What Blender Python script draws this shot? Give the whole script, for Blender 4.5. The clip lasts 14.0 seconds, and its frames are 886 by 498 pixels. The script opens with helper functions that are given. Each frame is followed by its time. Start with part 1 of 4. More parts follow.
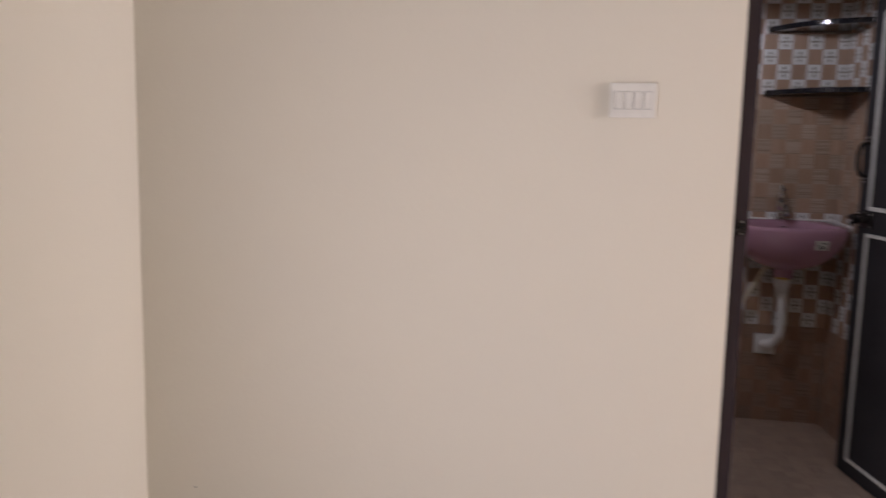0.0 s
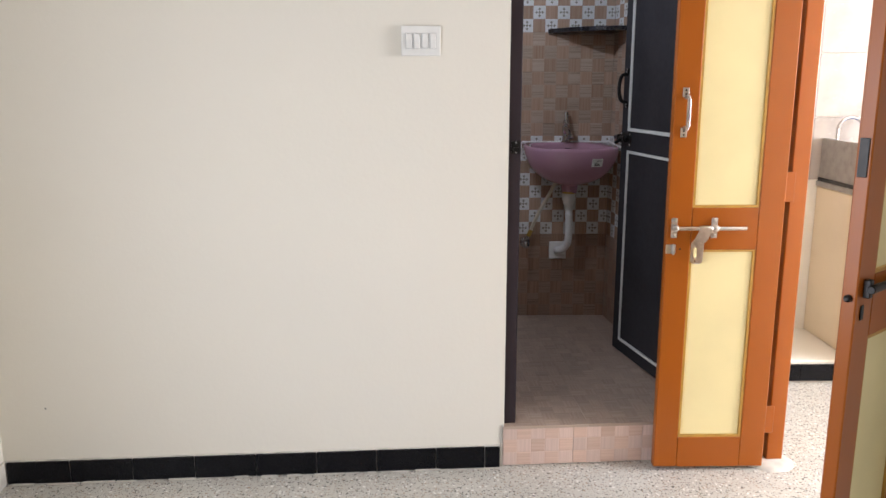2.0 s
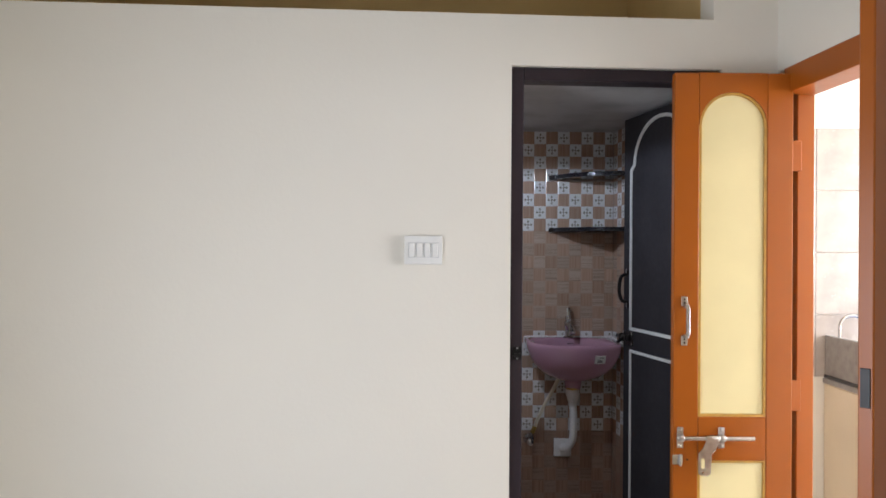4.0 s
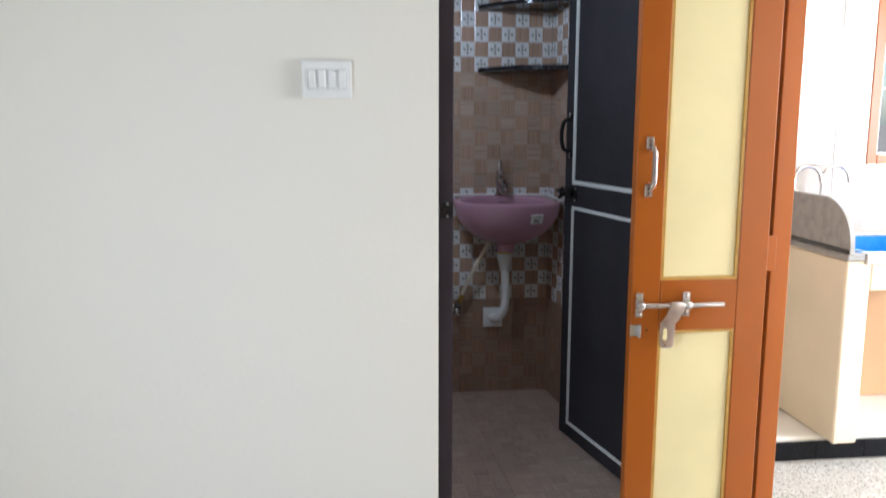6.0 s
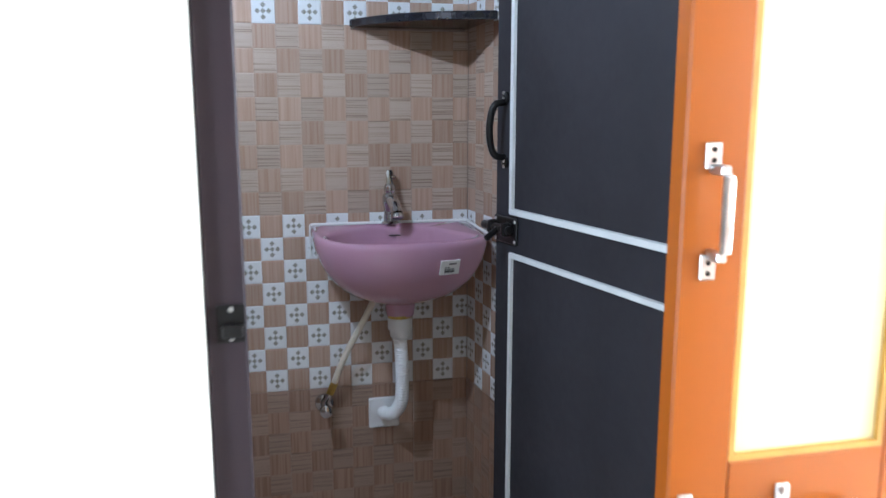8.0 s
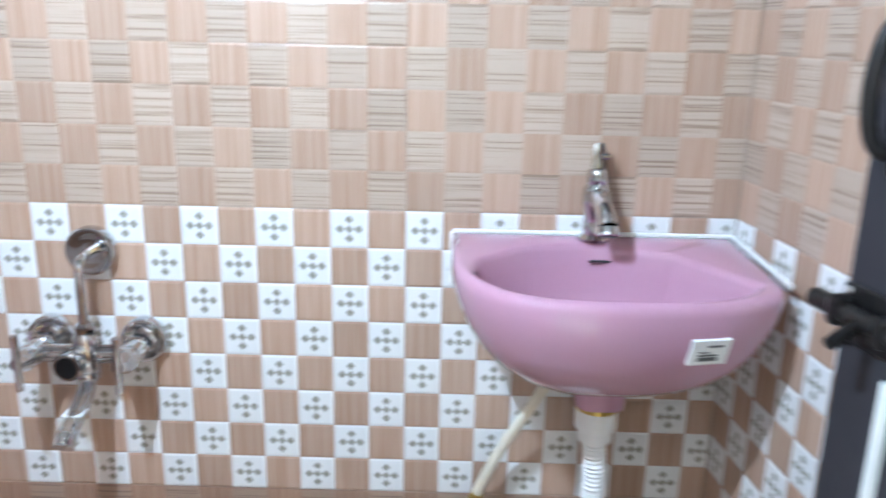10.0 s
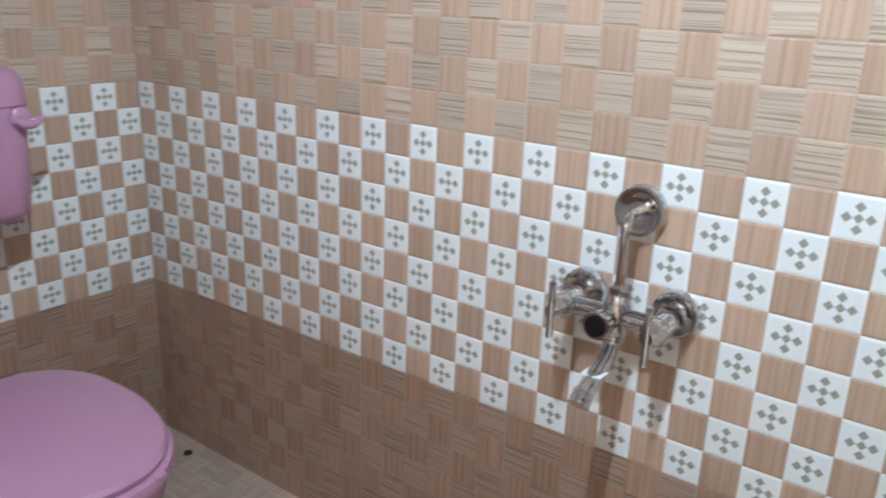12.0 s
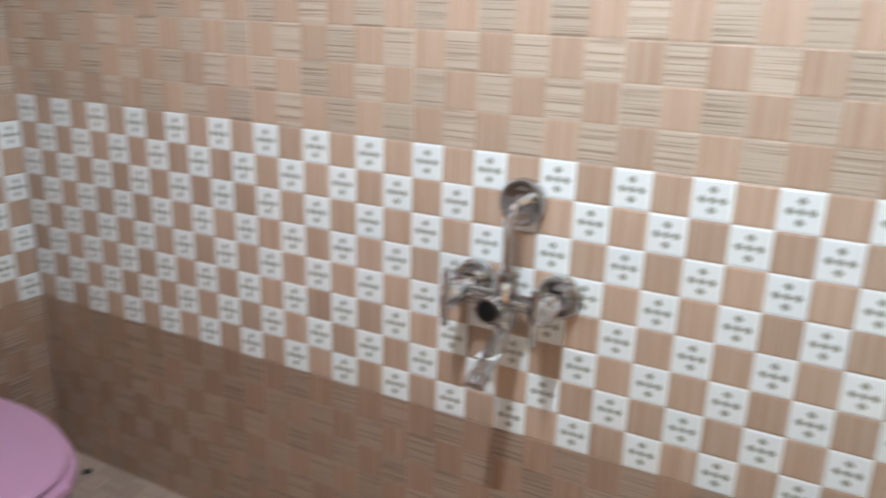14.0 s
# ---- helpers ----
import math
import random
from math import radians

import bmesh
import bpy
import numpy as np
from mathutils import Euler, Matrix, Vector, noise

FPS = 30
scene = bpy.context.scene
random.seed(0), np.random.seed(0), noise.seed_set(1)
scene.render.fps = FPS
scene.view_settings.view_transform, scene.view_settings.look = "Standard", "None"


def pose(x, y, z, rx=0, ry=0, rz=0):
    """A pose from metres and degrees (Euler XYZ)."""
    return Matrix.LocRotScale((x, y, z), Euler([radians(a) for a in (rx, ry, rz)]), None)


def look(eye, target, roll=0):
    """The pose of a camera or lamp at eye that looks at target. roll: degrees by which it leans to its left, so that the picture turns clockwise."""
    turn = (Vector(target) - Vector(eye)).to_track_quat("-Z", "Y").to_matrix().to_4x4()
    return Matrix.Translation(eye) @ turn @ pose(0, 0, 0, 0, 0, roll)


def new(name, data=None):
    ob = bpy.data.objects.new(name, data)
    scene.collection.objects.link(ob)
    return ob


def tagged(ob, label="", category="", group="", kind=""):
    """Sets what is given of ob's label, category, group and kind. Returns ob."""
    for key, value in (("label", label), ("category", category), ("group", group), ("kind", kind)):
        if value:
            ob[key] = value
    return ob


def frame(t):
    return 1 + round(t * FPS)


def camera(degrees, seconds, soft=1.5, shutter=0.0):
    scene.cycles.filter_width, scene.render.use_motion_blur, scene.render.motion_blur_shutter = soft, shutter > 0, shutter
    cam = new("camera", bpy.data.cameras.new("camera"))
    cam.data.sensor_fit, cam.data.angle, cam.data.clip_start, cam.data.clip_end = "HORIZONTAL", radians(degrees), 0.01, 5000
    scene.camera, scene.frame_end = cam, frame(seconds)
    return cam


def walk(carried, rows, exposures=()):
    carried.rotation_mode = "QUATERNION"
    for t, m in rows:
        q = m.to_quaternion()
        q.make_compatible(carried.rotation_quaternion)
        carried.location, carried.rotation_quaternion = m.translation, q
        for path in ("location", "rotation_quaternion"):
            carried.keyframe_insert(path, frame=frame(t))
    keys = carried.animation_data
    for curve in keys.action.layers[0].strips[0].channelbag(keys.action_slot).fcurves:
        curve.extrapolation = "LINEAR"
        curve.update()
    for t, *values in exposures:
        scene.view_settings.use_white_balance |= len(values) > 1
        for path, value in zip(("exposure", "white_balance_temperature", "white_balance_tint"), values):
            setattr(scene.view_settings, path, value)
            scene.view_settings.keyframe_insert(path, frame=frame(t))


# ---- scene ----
cam = camera(58.2, 14.0, shutter=0.5)
PATH = [
    (0, (1.21, 0.502, 1.332), (0.855, 2.452, 1.067), 1.2),
    (0.2, (1.19, 0.432, 1.332), (0.974, 2.401, 1.054), 1.6),
    (0.5, (1.195, 0.392, 1.32), (1.12, 2.372, 1.048), 1.1),
    (1, (1.23, 0.246, 1.309), (1.291, 2.213, 0.948), 1.0),
    (1.5, (1.291, 0.175, 1.318), (1.35, 2.131, 0.906), 0.5),
    (2, (1.342, 0.156, 1.332), (1.373, 2.113, 0.919), 0.0),
    (2.5, (1.327, 0.148, 1.315), (1.366, 2.116, 0.96), 0.1),
    (3, (1.344, 0.159, 1.424), (1.364, 2.142, 1.166), 0.3),
    (3.2, (1.341, 0.156, 1.43), (1.359, 2.149, 1.267), 0.5),
    (5.3, (1.391, 0.311, 1.475), (1.402, 2.31, 1.539), 0.3),
    (5.5, (1.37, 0.399, 1.443), (1.458, 2.396, 1.4), -0.1),
    (6, (1.371, 0.677, 1.351), (1.596, 2.639, 1.035), 0.1),
    (6.5, (1.452, 0.969, 1.316), (1.738, 2.908, 0.917), -0.1),
    (7, (1.541, 1.296, 1.299), (1.922, 3.227, 0.943), -0.2),
    (7.2, (1.56, 1.427, 1.312), (2.002, 3.346, 0.964), -0.1),
    (9.3, (1.783, 2.544, 1.362), (2.157, 4.467, 0.957), 0.97),
    (9.5, (1.768, 2.629, 1.355), (2.101, 4.554, 0.926), 1.36),
    (10, (1.777, 2.832, 1.344), (1.761, 4.758, 0.805), 1.24),
    (10.5, (1.752, 2.918, 1.323), (1.375, 4.794, 0.739), 0.54),
    (11, (1.691, 2.976, 1.333), (1.014, 4.743, 0.685), 0.59),
    (11.5, (1.665, 2.979, 1.322), (0.733, 4.624, 0.671), 0.87),
    (12, (1.654, 2.926, 1.299), (0.54, 4.466, 0.676), 2.02),
    (12.5, (1.674, 2.88, 1.284), (0.43, 4.326, 0.682), 2.45),
    (13, (1.684, 2.876, 1.279), (0.352, 4.24, 0.674), 1.86),
    (13.5, (1.676, 2.867, 1.277), (0.421, 4.304, 0.679), 1.67),
    (14, (1.69, 2.875, 1.301), (0.791, 4.558, 0.702), 1.65),
]
walk(cam, [(t, look(eye, target, roll)) for t, eye, target, roll in PATH],
     exposures=[(0.0, -0.34, 6700, 24), (1.5, 0.22, 6200, 15), (3.0, 0.15, 6000, 13), (5.5, 0.05, 5650, 10), (6.5, 0.35, 5500, 8), (7.0, 0.6, 5400, 8), (8.2, 1.5, 5250, 6), (9.3, 2.6, 5150, 3), (10.5, 2.48, 5350, 1), (11.0, 2.26, 5450, 1), (13.0, 2.24, 5800, 0), (14.0, 2.28, 5950, 2)])

# ---------------- light ----------------
world = bpy.data.worlds.new("world")
scene.world = world
world.use_nodes = True
wn = world.node_tree
sky = wn.nodes.new("ShaderNodeTexSky")
sky.sky_type = "NISHITA"
sky.sun_disc = False
sky.sun_elevation = radians(50)
sky.sun_rotation = radians(200)
wn.nodes["Background"].inputs["Strength"].default_value = 0.12
wn.links.new(sky.outputs[0], wn.nodes["Background"].inputs["Color"])


def lamp(name, kind, m, energy, colour, **more):
    data = bpy.data.lights.new(name, kind)
    data.energy, data.color = energy, colour
    ob = new(name, data)
    ob.matrix_world = m
    return ob, data


_, d = lamp("sun", "SUN", pose(0, 0, 6, 40, 0, 20), 3.0, (1.0, 0.95, 0.88))
d.angle = radians(0.5)
# added daylight fill for the hall, in an unseen west opening beside the walker
_, d = lamp("hall_fill_light", "AREA", look((0.045, 0.72, 1.02), (3.045, 0.90, 0.98)), 35.0, (0.96, 0.98, 1.0))
d.shape, d.size, d.size_y = "RECTANGLE", 1.0, 1.4
# daylight in the kitchen's window
_, d = lamp("kitchen_window_light", "AREA", look((4.12, 4.125, 1.61), (4.12, 2.2, 1.4)), 76.0, (1.0, 0.98, 0.95))
d.shape, d.size, d.size_y = "RECTANGLE", 0.9, 0.9
# lamp added unseen at the kitchen's east side: lights the hall through the doorway
_, d = lamp("kitchen_east_fill", "AREA", look((4.99, 2.2, 1.5), (2.5, 2.3, 1.1)), 125.0, (1.0, 0.98, 0.95))
d.shape, d.size, d.size_y = "RECTANGLE", 1.45, 1.2
# the bulb under the bathroom's ceiling
_, d = lamp("bulb_light", "SPOT", pose(1.38, 3.14, 1.905), 14.5, (0.86, 0.95, 1.08))
d.spot_size, d.spot_blend = radians(180), 0.12
d.shadow_soft_size = 0.014


# ---------------- materials ----------------
def mat(name, base, rough=0.5, metal=0.0, var=0.08, scale=6.0, fine=90.0, bump=0.05, dist=0.002, spec=0.5, coat=0.0, tint=None, spread=0.08):
    """A plain surface with two scales of unevenness: broad stains and fine grain."""
    m = bpy.data.materials.new(name)
    m.use_nodes = True
    nt = m.node_tree
    b = nt.nodes["Principled BSDF"]
    b.inputs["Metallic"].default_value = metal
    b.inputs["Specular IOR Level"].default_value = spec
    b.inputs["Coat Weight"].default_value = coat
    co = nt.nodes.new("ShaderNodeTexCoord")
    n1, n2 = nt.nodes.new("ShaderNodeTexNoise"), nt.nodes.new("ShaderNodeTexNoise")
    n1.inputs["Scale"].default_value, n1.inputs["Detail"].default_value = scale, 5
    n2.inputs["Scale"].default_value, n2.inputs["Detail"].default_value = fine, 3
    for n in (n1, n2):
        nt.links.new(co.outputs["Object"], n.inputs["Vector"])
    mix = nt.nodes.new("ShaderNodeMix")
    mix.data_type = "RGBA"
    other = tint or [c * (1 - 3 * var) for c in base]
    mix.inputs["A"].default_value, mix.inputs["B"].default_value = (*base, 1), (*other, 1)
    rng = nt.nodes.new("ShaderNodeMapRange")
    rng.inputs["From Min"].default_value, rng.inputs["From Max"].default_value = 0.42, 0.75
    nt.links.new(n1.outputs["Fac"], rng.inputs["Value"])
    nt.links.new(rng.outputs[0], mix.inputs["Factor"])
    nt.links.new(mix.outputs["Result"], b.inputs["Base Color"])
    rr = nt.nodes.new("ShaderNodeMapRange")
    rr.inputs["To Min"].default_value, rr.inputs["To Max"].default_value = max(0.01, rough - spread), min(1, rough + spread)
    nt.links.new(n2.outputs["Fac"], rr.inputs["Value"])
    nt.links.new(rr.outputs[0], b.inputs["Roughness"])
    bp = nt.nodes.new("ShaderNodeBump")
    bp.inputs["Strength"].default_value, bp.inputs["Distance"].default_value = bump * 4, dist
    nt.links.new(n2.outputs["Fac"], bp.inputs["Height"])
    nt.links.new(bp.outputs[0], b.inputs["Normal"])
    return m


def terrazzo():
    m = mat("terrazzo", (0.55, 0.525, 0.475), 0.4, var=0.06, scale=3, spec=0.3)
    nt = m.node_tree
    b = nt.nodes["Principled BSDF"]
    base = b.inputs["Base Color"].links[0].from_socket
    co = nt.nodes.new("ShaderNodeTexCoord")
    for scale, edge, dark in ((82.0, 0.30, (0.06, 0.055, 0.05)), (115.0, 0.34, (0.34, 0.25, 0.18)), (64.0, 0.28, (0.76, 0.74, 0.70)), (150.0, 0.32, (0.10, 0.09, 0.08))):
        nz = nt.nodes.new("ShaderNodeTexNoise")
        nz.inputs["Scale"].default_value = scale * 0.6
        add = nt.nodes.new("ShaderNodeVectorMath")
        add.operation = "MULTIPLY_ADD"
        add.inputs[1].default_value = (0.02, 0.02, 0.02)
        nt.links.new(co.outputs["Object"], nz.inputs["Vector"])
        nt.links.new(nz.outputs["Color"], add.inputs[0])
        nt.links.new(co.outputs["Object"], add.inputs[2])
        vo = nt.nodes.new("ShaderNodeTexVoronoi")
        vo.inputs["Scale"].default_value = scale
        nt.links.new(add.outputs[0], vo.inputs["Vector"])
        sep = nt.nodes.new("ShaderNodeSeparateColor")
        nt.links.new(vo.outputs["Color"], sep.inputs[0])
        chosen = nt.nodes.new("ShaderNodeMath")
        chosen.operation = "LESS_THAN"
        chosen.inputs[1].default_value = 0.42
        nt.links.new(sep.outputs[0], chosen.inputs[0])
        near = nt.nodes.new("ShaderNodeMath")
        near.operation = "LESS_THAN"
        near.inputs[1].default_value = edge
        nt.links.new(vo.outputs["Distance"], near.inputs[0])
        both = nt.nodes.new("ShaderNodeMath")
        both.operation = "MULTIPLY"
        nt.links.new(chosen.outputs[0], both.inputs[0])
        nt.links.new(near.outputs[0], both.inputs[1])
        mx = nt.nodes.new("ShaderNodeMix")
        mx.data_type = "RGBA"
        nt.links.new(both.outputs[0], mx.inputs["Factor"])
        nt.links.new(base, mx.inputs["A"])
        mx.inputs["B"].default_value = (*dark, 1)
        base = mx.outputs["Result"]
    nt.links.new(base, b.inputs["Base Color"])
    return m


def grained(name, light, dark, stripes, across, rough=0.3, strength=1.0, lo=0.36, hi=0.62):
    """A glazed tile field printed with fine stripes, which run along u (across) or along v of its own UV map."""
    m = bpy.data.materials.new(name)
    m.use_nodes = True
    nt = m.node_tree
    b = nt.nodes["Principled BSDF"]
    b.inputs["Roughness"].default_value = rough
    uv, ob = nt.nodes.new("ShaderNodeUVMap"), nt.nodes.new("ShaderNodeObjectInfo")
    uv.uv_map = "square"
    mp = nt.nodes.new("ShaderNodeMapping")
    mp.inputs["Scale"].default_value = (0.16, stripes, 1) if across else (stripes, 0.16, 1)
    nt.links.new(uv.outputs[0], mp.inputs["Vector"])
    off = nt.nodes.new("ShaderNodeVectorMath")
    off.operation = "MULTIPLY_ADD"
    cell = nt.nodes.new("ShaderNodeUVMap")
    cell.uv_map = "cell"
    off.inputs[1].default_value = (7.3, 3.1, 0)
    own = nt.nodes.new("ShaderNodeVectorMath")
    own.operation = "MULTIPLY_ADD"
    own.inputs[1].default_value = (37.0, 53.0, 0)
    nt.links.new(ob.outputs["Random"], own.inputs[0])
    nt.links.new(cell.outputs[0], own.inputs[2])
    nt.links.new(own.outputs[0], off.inputs[0])
    nt.links.new(mp.outputs[0], off.inputs[2])
    nz = nt.nodes.new("ShaderNodeTexNoise")
    nz.noise_dimensions = "2D"
    nz.inputs["Scale"].default_value, nz.inputs["Detail"].default_value = 1.0, 3
    nt.links.new(off.outputs[0], nz.inputs["Vector"])
    ramp = nt.nodes.new("ShaderNodeValToRGB")
    e = ramp.color_ramp.elements
    e[0].position, e[0].color = lo, (*dark, 1)
    e[1].position, e[1].color = hi, (*light, 1)
    nt.links.new(nz.outputs["Fac"], ramp.inputs[0])
    # each printed square has a tone of its own
    wn2 = nt.nodes.new("ShaderNodeTexWhiteNoise")
    wn2.noise_dimensions = "2D"
    nt.links.new(own.outputs[0], wn2.inputs["Vector"])
    rg = nt.nodes.new("ShaderNodeMapRange")
    rg.inputs["To Min"].default_value, rg.inputs["To Max"].default_value = 0.88, 1.08
    nt.links.new(wn2.outputs["Value"], rg.inputs["Value"])
    hs = nt.nodes.new("ShaderNodeHueSaturation")
    nt.links.new(rg.outputs[0], hs.inputs["Value"])
    nt.links.new(ramp.outputs[0], hs.inputs["Color"])
    nt.links.new(hs.outputs[0], b.inputs["Base Color"])
    bp = nt.nodes.new("ShaderNodeBump")
    bp.inputs["Strength"].default_value, bp.inputs["Distance"].default_value = 0.25 * strength, 0.001
    nt.links.new(nz.outputs["Fac"], bp.inputs["Height"])
    nt.links.new(bp.outputs[0], b.inputs["Normal"])
    return m


def motif():
    """A white glazed square with four striped olive diamonds round its middle, joined by a thin cross of beads."""
    m = bpy.data.materials.new("white_motif_glaze")
    m.use_nodes = True
    nt = m.node_tree
    b = nt.nodes["Principled BSDF"]
    b.inputs["Roughness"].default_value = 0.18
    uv = nt.nodes.new("ShaderNodeUVMap")
    uv.uv_map = "square"
    sep = nt.nodes.new("ShaderNodeSeparateXYZ")
    nt.links.new(uv.outputs[0], sep.inputs[0])

    def math_(op, a, c):
        n = nt.nodes.new("ShaderNodeMath")
        n.operation = op
        for i, v in enumerate((a, c)):
            if isinstance(v, (int, float)):
                n.inputs[i].default_value = v
            elif v is not None:
                nt.links.new(v, n.inputs[i])
        return n.outputs[0]

    total = None
    for cx, cy, r in ((0.5, 0.5, 0.135), (0.5, 0.215, 0.14), (0.5, 0.785, 0.14), (0.215, 0.5, 0.14), (0.785, 0.5, 0.14)):
        dx = math_("ABSOLUTE", math_("SUBTRACT", sep.outputs[0], cx), None)
        dy = math_("ABSOLUTE", math_("SUBTRACT", sep.outputs[1], cy), None)
        inside = math_("LESS_THAN", math_("ADD", dx, dy), r)
        total = inside if total is None else math_("MAXIMUM", total, inside)
    wave = math_("GREATER_THAN", math_("SINE", math_("MULTIPLY", sep.outputs[1], 150.0), None), -0.35)
    fac = math_("MULTIPLY", total, math_("ADD", math_("MULTIPLY", wave, 0.35), 0.6))
    mx = nt.nodes.new("ShaderNodeMix")
    mx.data_type = "RGBA"
    nt.links.new(fac, mx.inputs["Factor"])
    mx.inputs["A"].default_value = (0.69, 0.685, 0.665, 1)
    mx.inputs["B"].default_value = (0.20, 0.178, 0.125, 1)
    nt.links.new(mx.outputs["Result"], b.inputs["Base Color"])
    return m


M = dict(
    wall=mat("cream_wall_paint", (0.78, 0.735, 0.645), 0.6, var=0.03, scale=1.2, fine=60, bump=0.06, tint=(0.77, 0.73, 0.65)),
    ceiling=mat("white_ceiling_paint", (0.80, 0.79, 0.76), 0.8, var=0.03, scale=2),
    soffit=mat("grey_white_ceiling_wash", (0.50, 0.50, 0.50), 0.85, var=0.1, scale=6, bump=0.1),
    loft=mat("ochre_loft_paint", (0.76, 0.54, 0.23), 0.7, var=0.05, scale=2),
    terrazzo=terrazzo(),
    black=mat("black_glazed_tile", (0.005, 0.005, 0.007), 0.26, var=0.1, scale=8, fine=200, bump=0.01, spec=0.2),
    cement=mat("pale_cement", (0.62, 0.58, 0.52), 0.85, var=0.12, scale=18, bump=0.15),
    grout=mat("pale_grout", (0.34, 0.27, 0.22), 0.85, var=0.1, scale=20, bump=0.1),
    orange=mat("orange_brown_enamel", (0.34, 0.088, 0.006), 0.30, var=0.02, scale=5, fine=14, bump=0.006, spec=0.35, spread=0.05),
    yellow=mat("pale_yellow_enamel", (0.80, 0.69, 0.37), 0.35, var=0.03, scale=4, fine=15, bump=0.008),
    plum=mat("dark_plum_enamel", (0.030, 0.020, 0.024), 0.42, spec=0.3, var=0.08, scale=5, fine=50, bump=0.04),
    slate=mat("dark_slate_enamel", (0.027, 0.025, 0.028), 0.6, spec=0.18, var=0.10, scale=5, fine=45, bump=0.05),
    beading=mat("white_beading", (0.58, 0.58, 0.55), 0.5, var=0.04, scale=20),
    chrome=mat("chrome", (0.58, 0.58, 0.59), 0.035, 1.0, var=0.02, bump=0.0, spread=0.015),
    steel=mat("worn_steel", (0.62, 0.61, 0.60), 0.3, 1.0, var=0.1, scale=40, bump=0.02),
    darkmetal=mat("black_oxidised_metal", (0.02, 0.018, 0.017), 0.35, 0.6, var=0.1, scale=30),
    pink=mat("pink_vitreous_china", (0.46, 0.255, 0.335), 0.07, var=0.02, scale=3, fine=3, bump=0.0, coat=0.5, spread=0.02),
    pinkplastic=mat("pink_plastic", (0.39, 0.205, 0.30), 0.34, var=0.02, scale=3, fine=3, bump=0.0),
    white=mat("white_plastic", (0.80, 0.79, 0.76), 0.35, var=0.04, scale=12),
    cream_pl=mat("cream_hose", (0.70, 0.64, 0.50), 0.45, var=0.06, scale=20),
    brass=mat("brass", (0.55, 0.38, 0.10), 0.3, 1.0, var=0.1, scale=40),
    granite=mat("black_granite", (0.015, 0.015, 0.02), 0.12, var=0.2, scale=60, fine=300, bump=0.01),
    greystone=mat("grey_stone", (0.33, 0.31, 0.29), 0.35, var=0.1, scale=25, fine=220, bump=0.03),
    blue=mat("blue_film", (0.02, 0.18, 0.55), 0.25, var=0.1, scale=8),
    cream=mat("warm_cream_paint", (0.80, 0.68, 0.50), 0.7, var=0.03, scale=3, bump=0.06),
    peach=mat("peach_wall_paint", (0.62, 0.38, 0.21), 0.7, var=0.03, scale=3, bump=0.06),
    rubber=mat("dark_hole", (0.01, 0.01, 0.01), 0.6),
    print=mat("grey_print", (0.10, 0.10, 0.10), 0.6),
    marble=mat("pale_marble_tile", (0.47, 0.41, 0.36), 0.25, var=0.1, scale=7, fine=30, bump=0.01),
    vstripe=grained("tile_vertical_grain", (0.440, 0.308, 0.224), (0.374, 0.242, 0.164), 7, False, 0.26, 1.0, 0.34, 0.62),
    hstripe=grained("tile_horizontal_grain", (0.446, 0.346, 0.264), (0.286, 0.208, 0.150), 15, True, 0.26, 1.0, 0.33, 0.50),
    vdark=grained("dark_tile_vertical_grain", (0.330, 0.206, 0.138), (0.246, 0.140, 0.088), 7, False, 0.28, 1.0, 0.34, 0.60),
    hdark=grained("dark_tile_horizontal_grain", (0.328, 0.226, 0.162), (0.190, 0.124, 0.086), 14, True, 0.28, 1.0, 0.33, 0.50),
    vfloor=grained("floor_tile_vertical_grain", (0.436, 0.334, 0.265), (0.372, 0.275, 0.211), 6, False, 0.4),
    hfloor=grained("floor_tile_horizontal_grain", (0.451, 0.349, 0.279), (0.364, 0.275, 0.211), 6, True, 0.4),
    motif=motif(),
)
glow = bpy.data.materials.new("lit_bulb_glass")
glow.use_nodes = True
gb = glow.node_tree.nodes["Principled BSDF"]
gb.inputs["Emission Color"].default_value = (1.0, 0.88, 0.75, 1)
gb.inputs["Emission Strength"].default_value = 6.0


# ---------------- mesh helpers ----------------
def mesh_of(name, bm, *mats, smooth=False):
    me = bpy.data.meshes.new(name)
    bm.normal_update()
    bm.to_mesh(me)
    bm.free()
    for m in mats:
        me.materials.append(m)
    if smooth:
        me.shade_smooth()
        me.set_sharp_from_angle(angle=radians(40))
    return me


def part(name, bm, material, parent=None, label="", smooth=False):
    ob = new(name, mesh_of(name, bm, *(material if isinstance(material, (list, tuple)) else (material,)), smooth=smooth))
    if parent:
        ob.parent = parent
    if label:
        ob["label"] = label
    return ob


def thing(name, m, label, category, group="", kind=""):
    ob = new(name)
    ob.empty_display_size = 0.05
    ob.matrix_world = m
    return tagged(ob, label, category, group, kind)


def box(x0, y0, z0, x1, y1, z1, bevel=0.0, seg=1, bm=None):
    b = bmesh.new()
    bmesh.ops.create_cube(b, size=1)
    for v in b.verts:
        v.co = ((x0 + x1) / 2 + v.co.x * (x1 - x0), (y0 + y1) / 2 + v.co.y * (y1 - y0), (z0 + z1) / 2 + v.co.z * (z1 - z0))
    if bevel:
        bmesh.ops.bevel(b, geom=b.edges[:], offset=bevel, segments=seg, affect="EDGES", profile=0.5)
    return merge(bm, b)


def merge(bm, b):
    if bm is None:
        return b
    me = bpy.data.meshes.new("joined")
    b.to_mesh(me)
    b.free()
    bm.from_mesh(me)
    bpy.data.meshes.remove(me)
    return bm


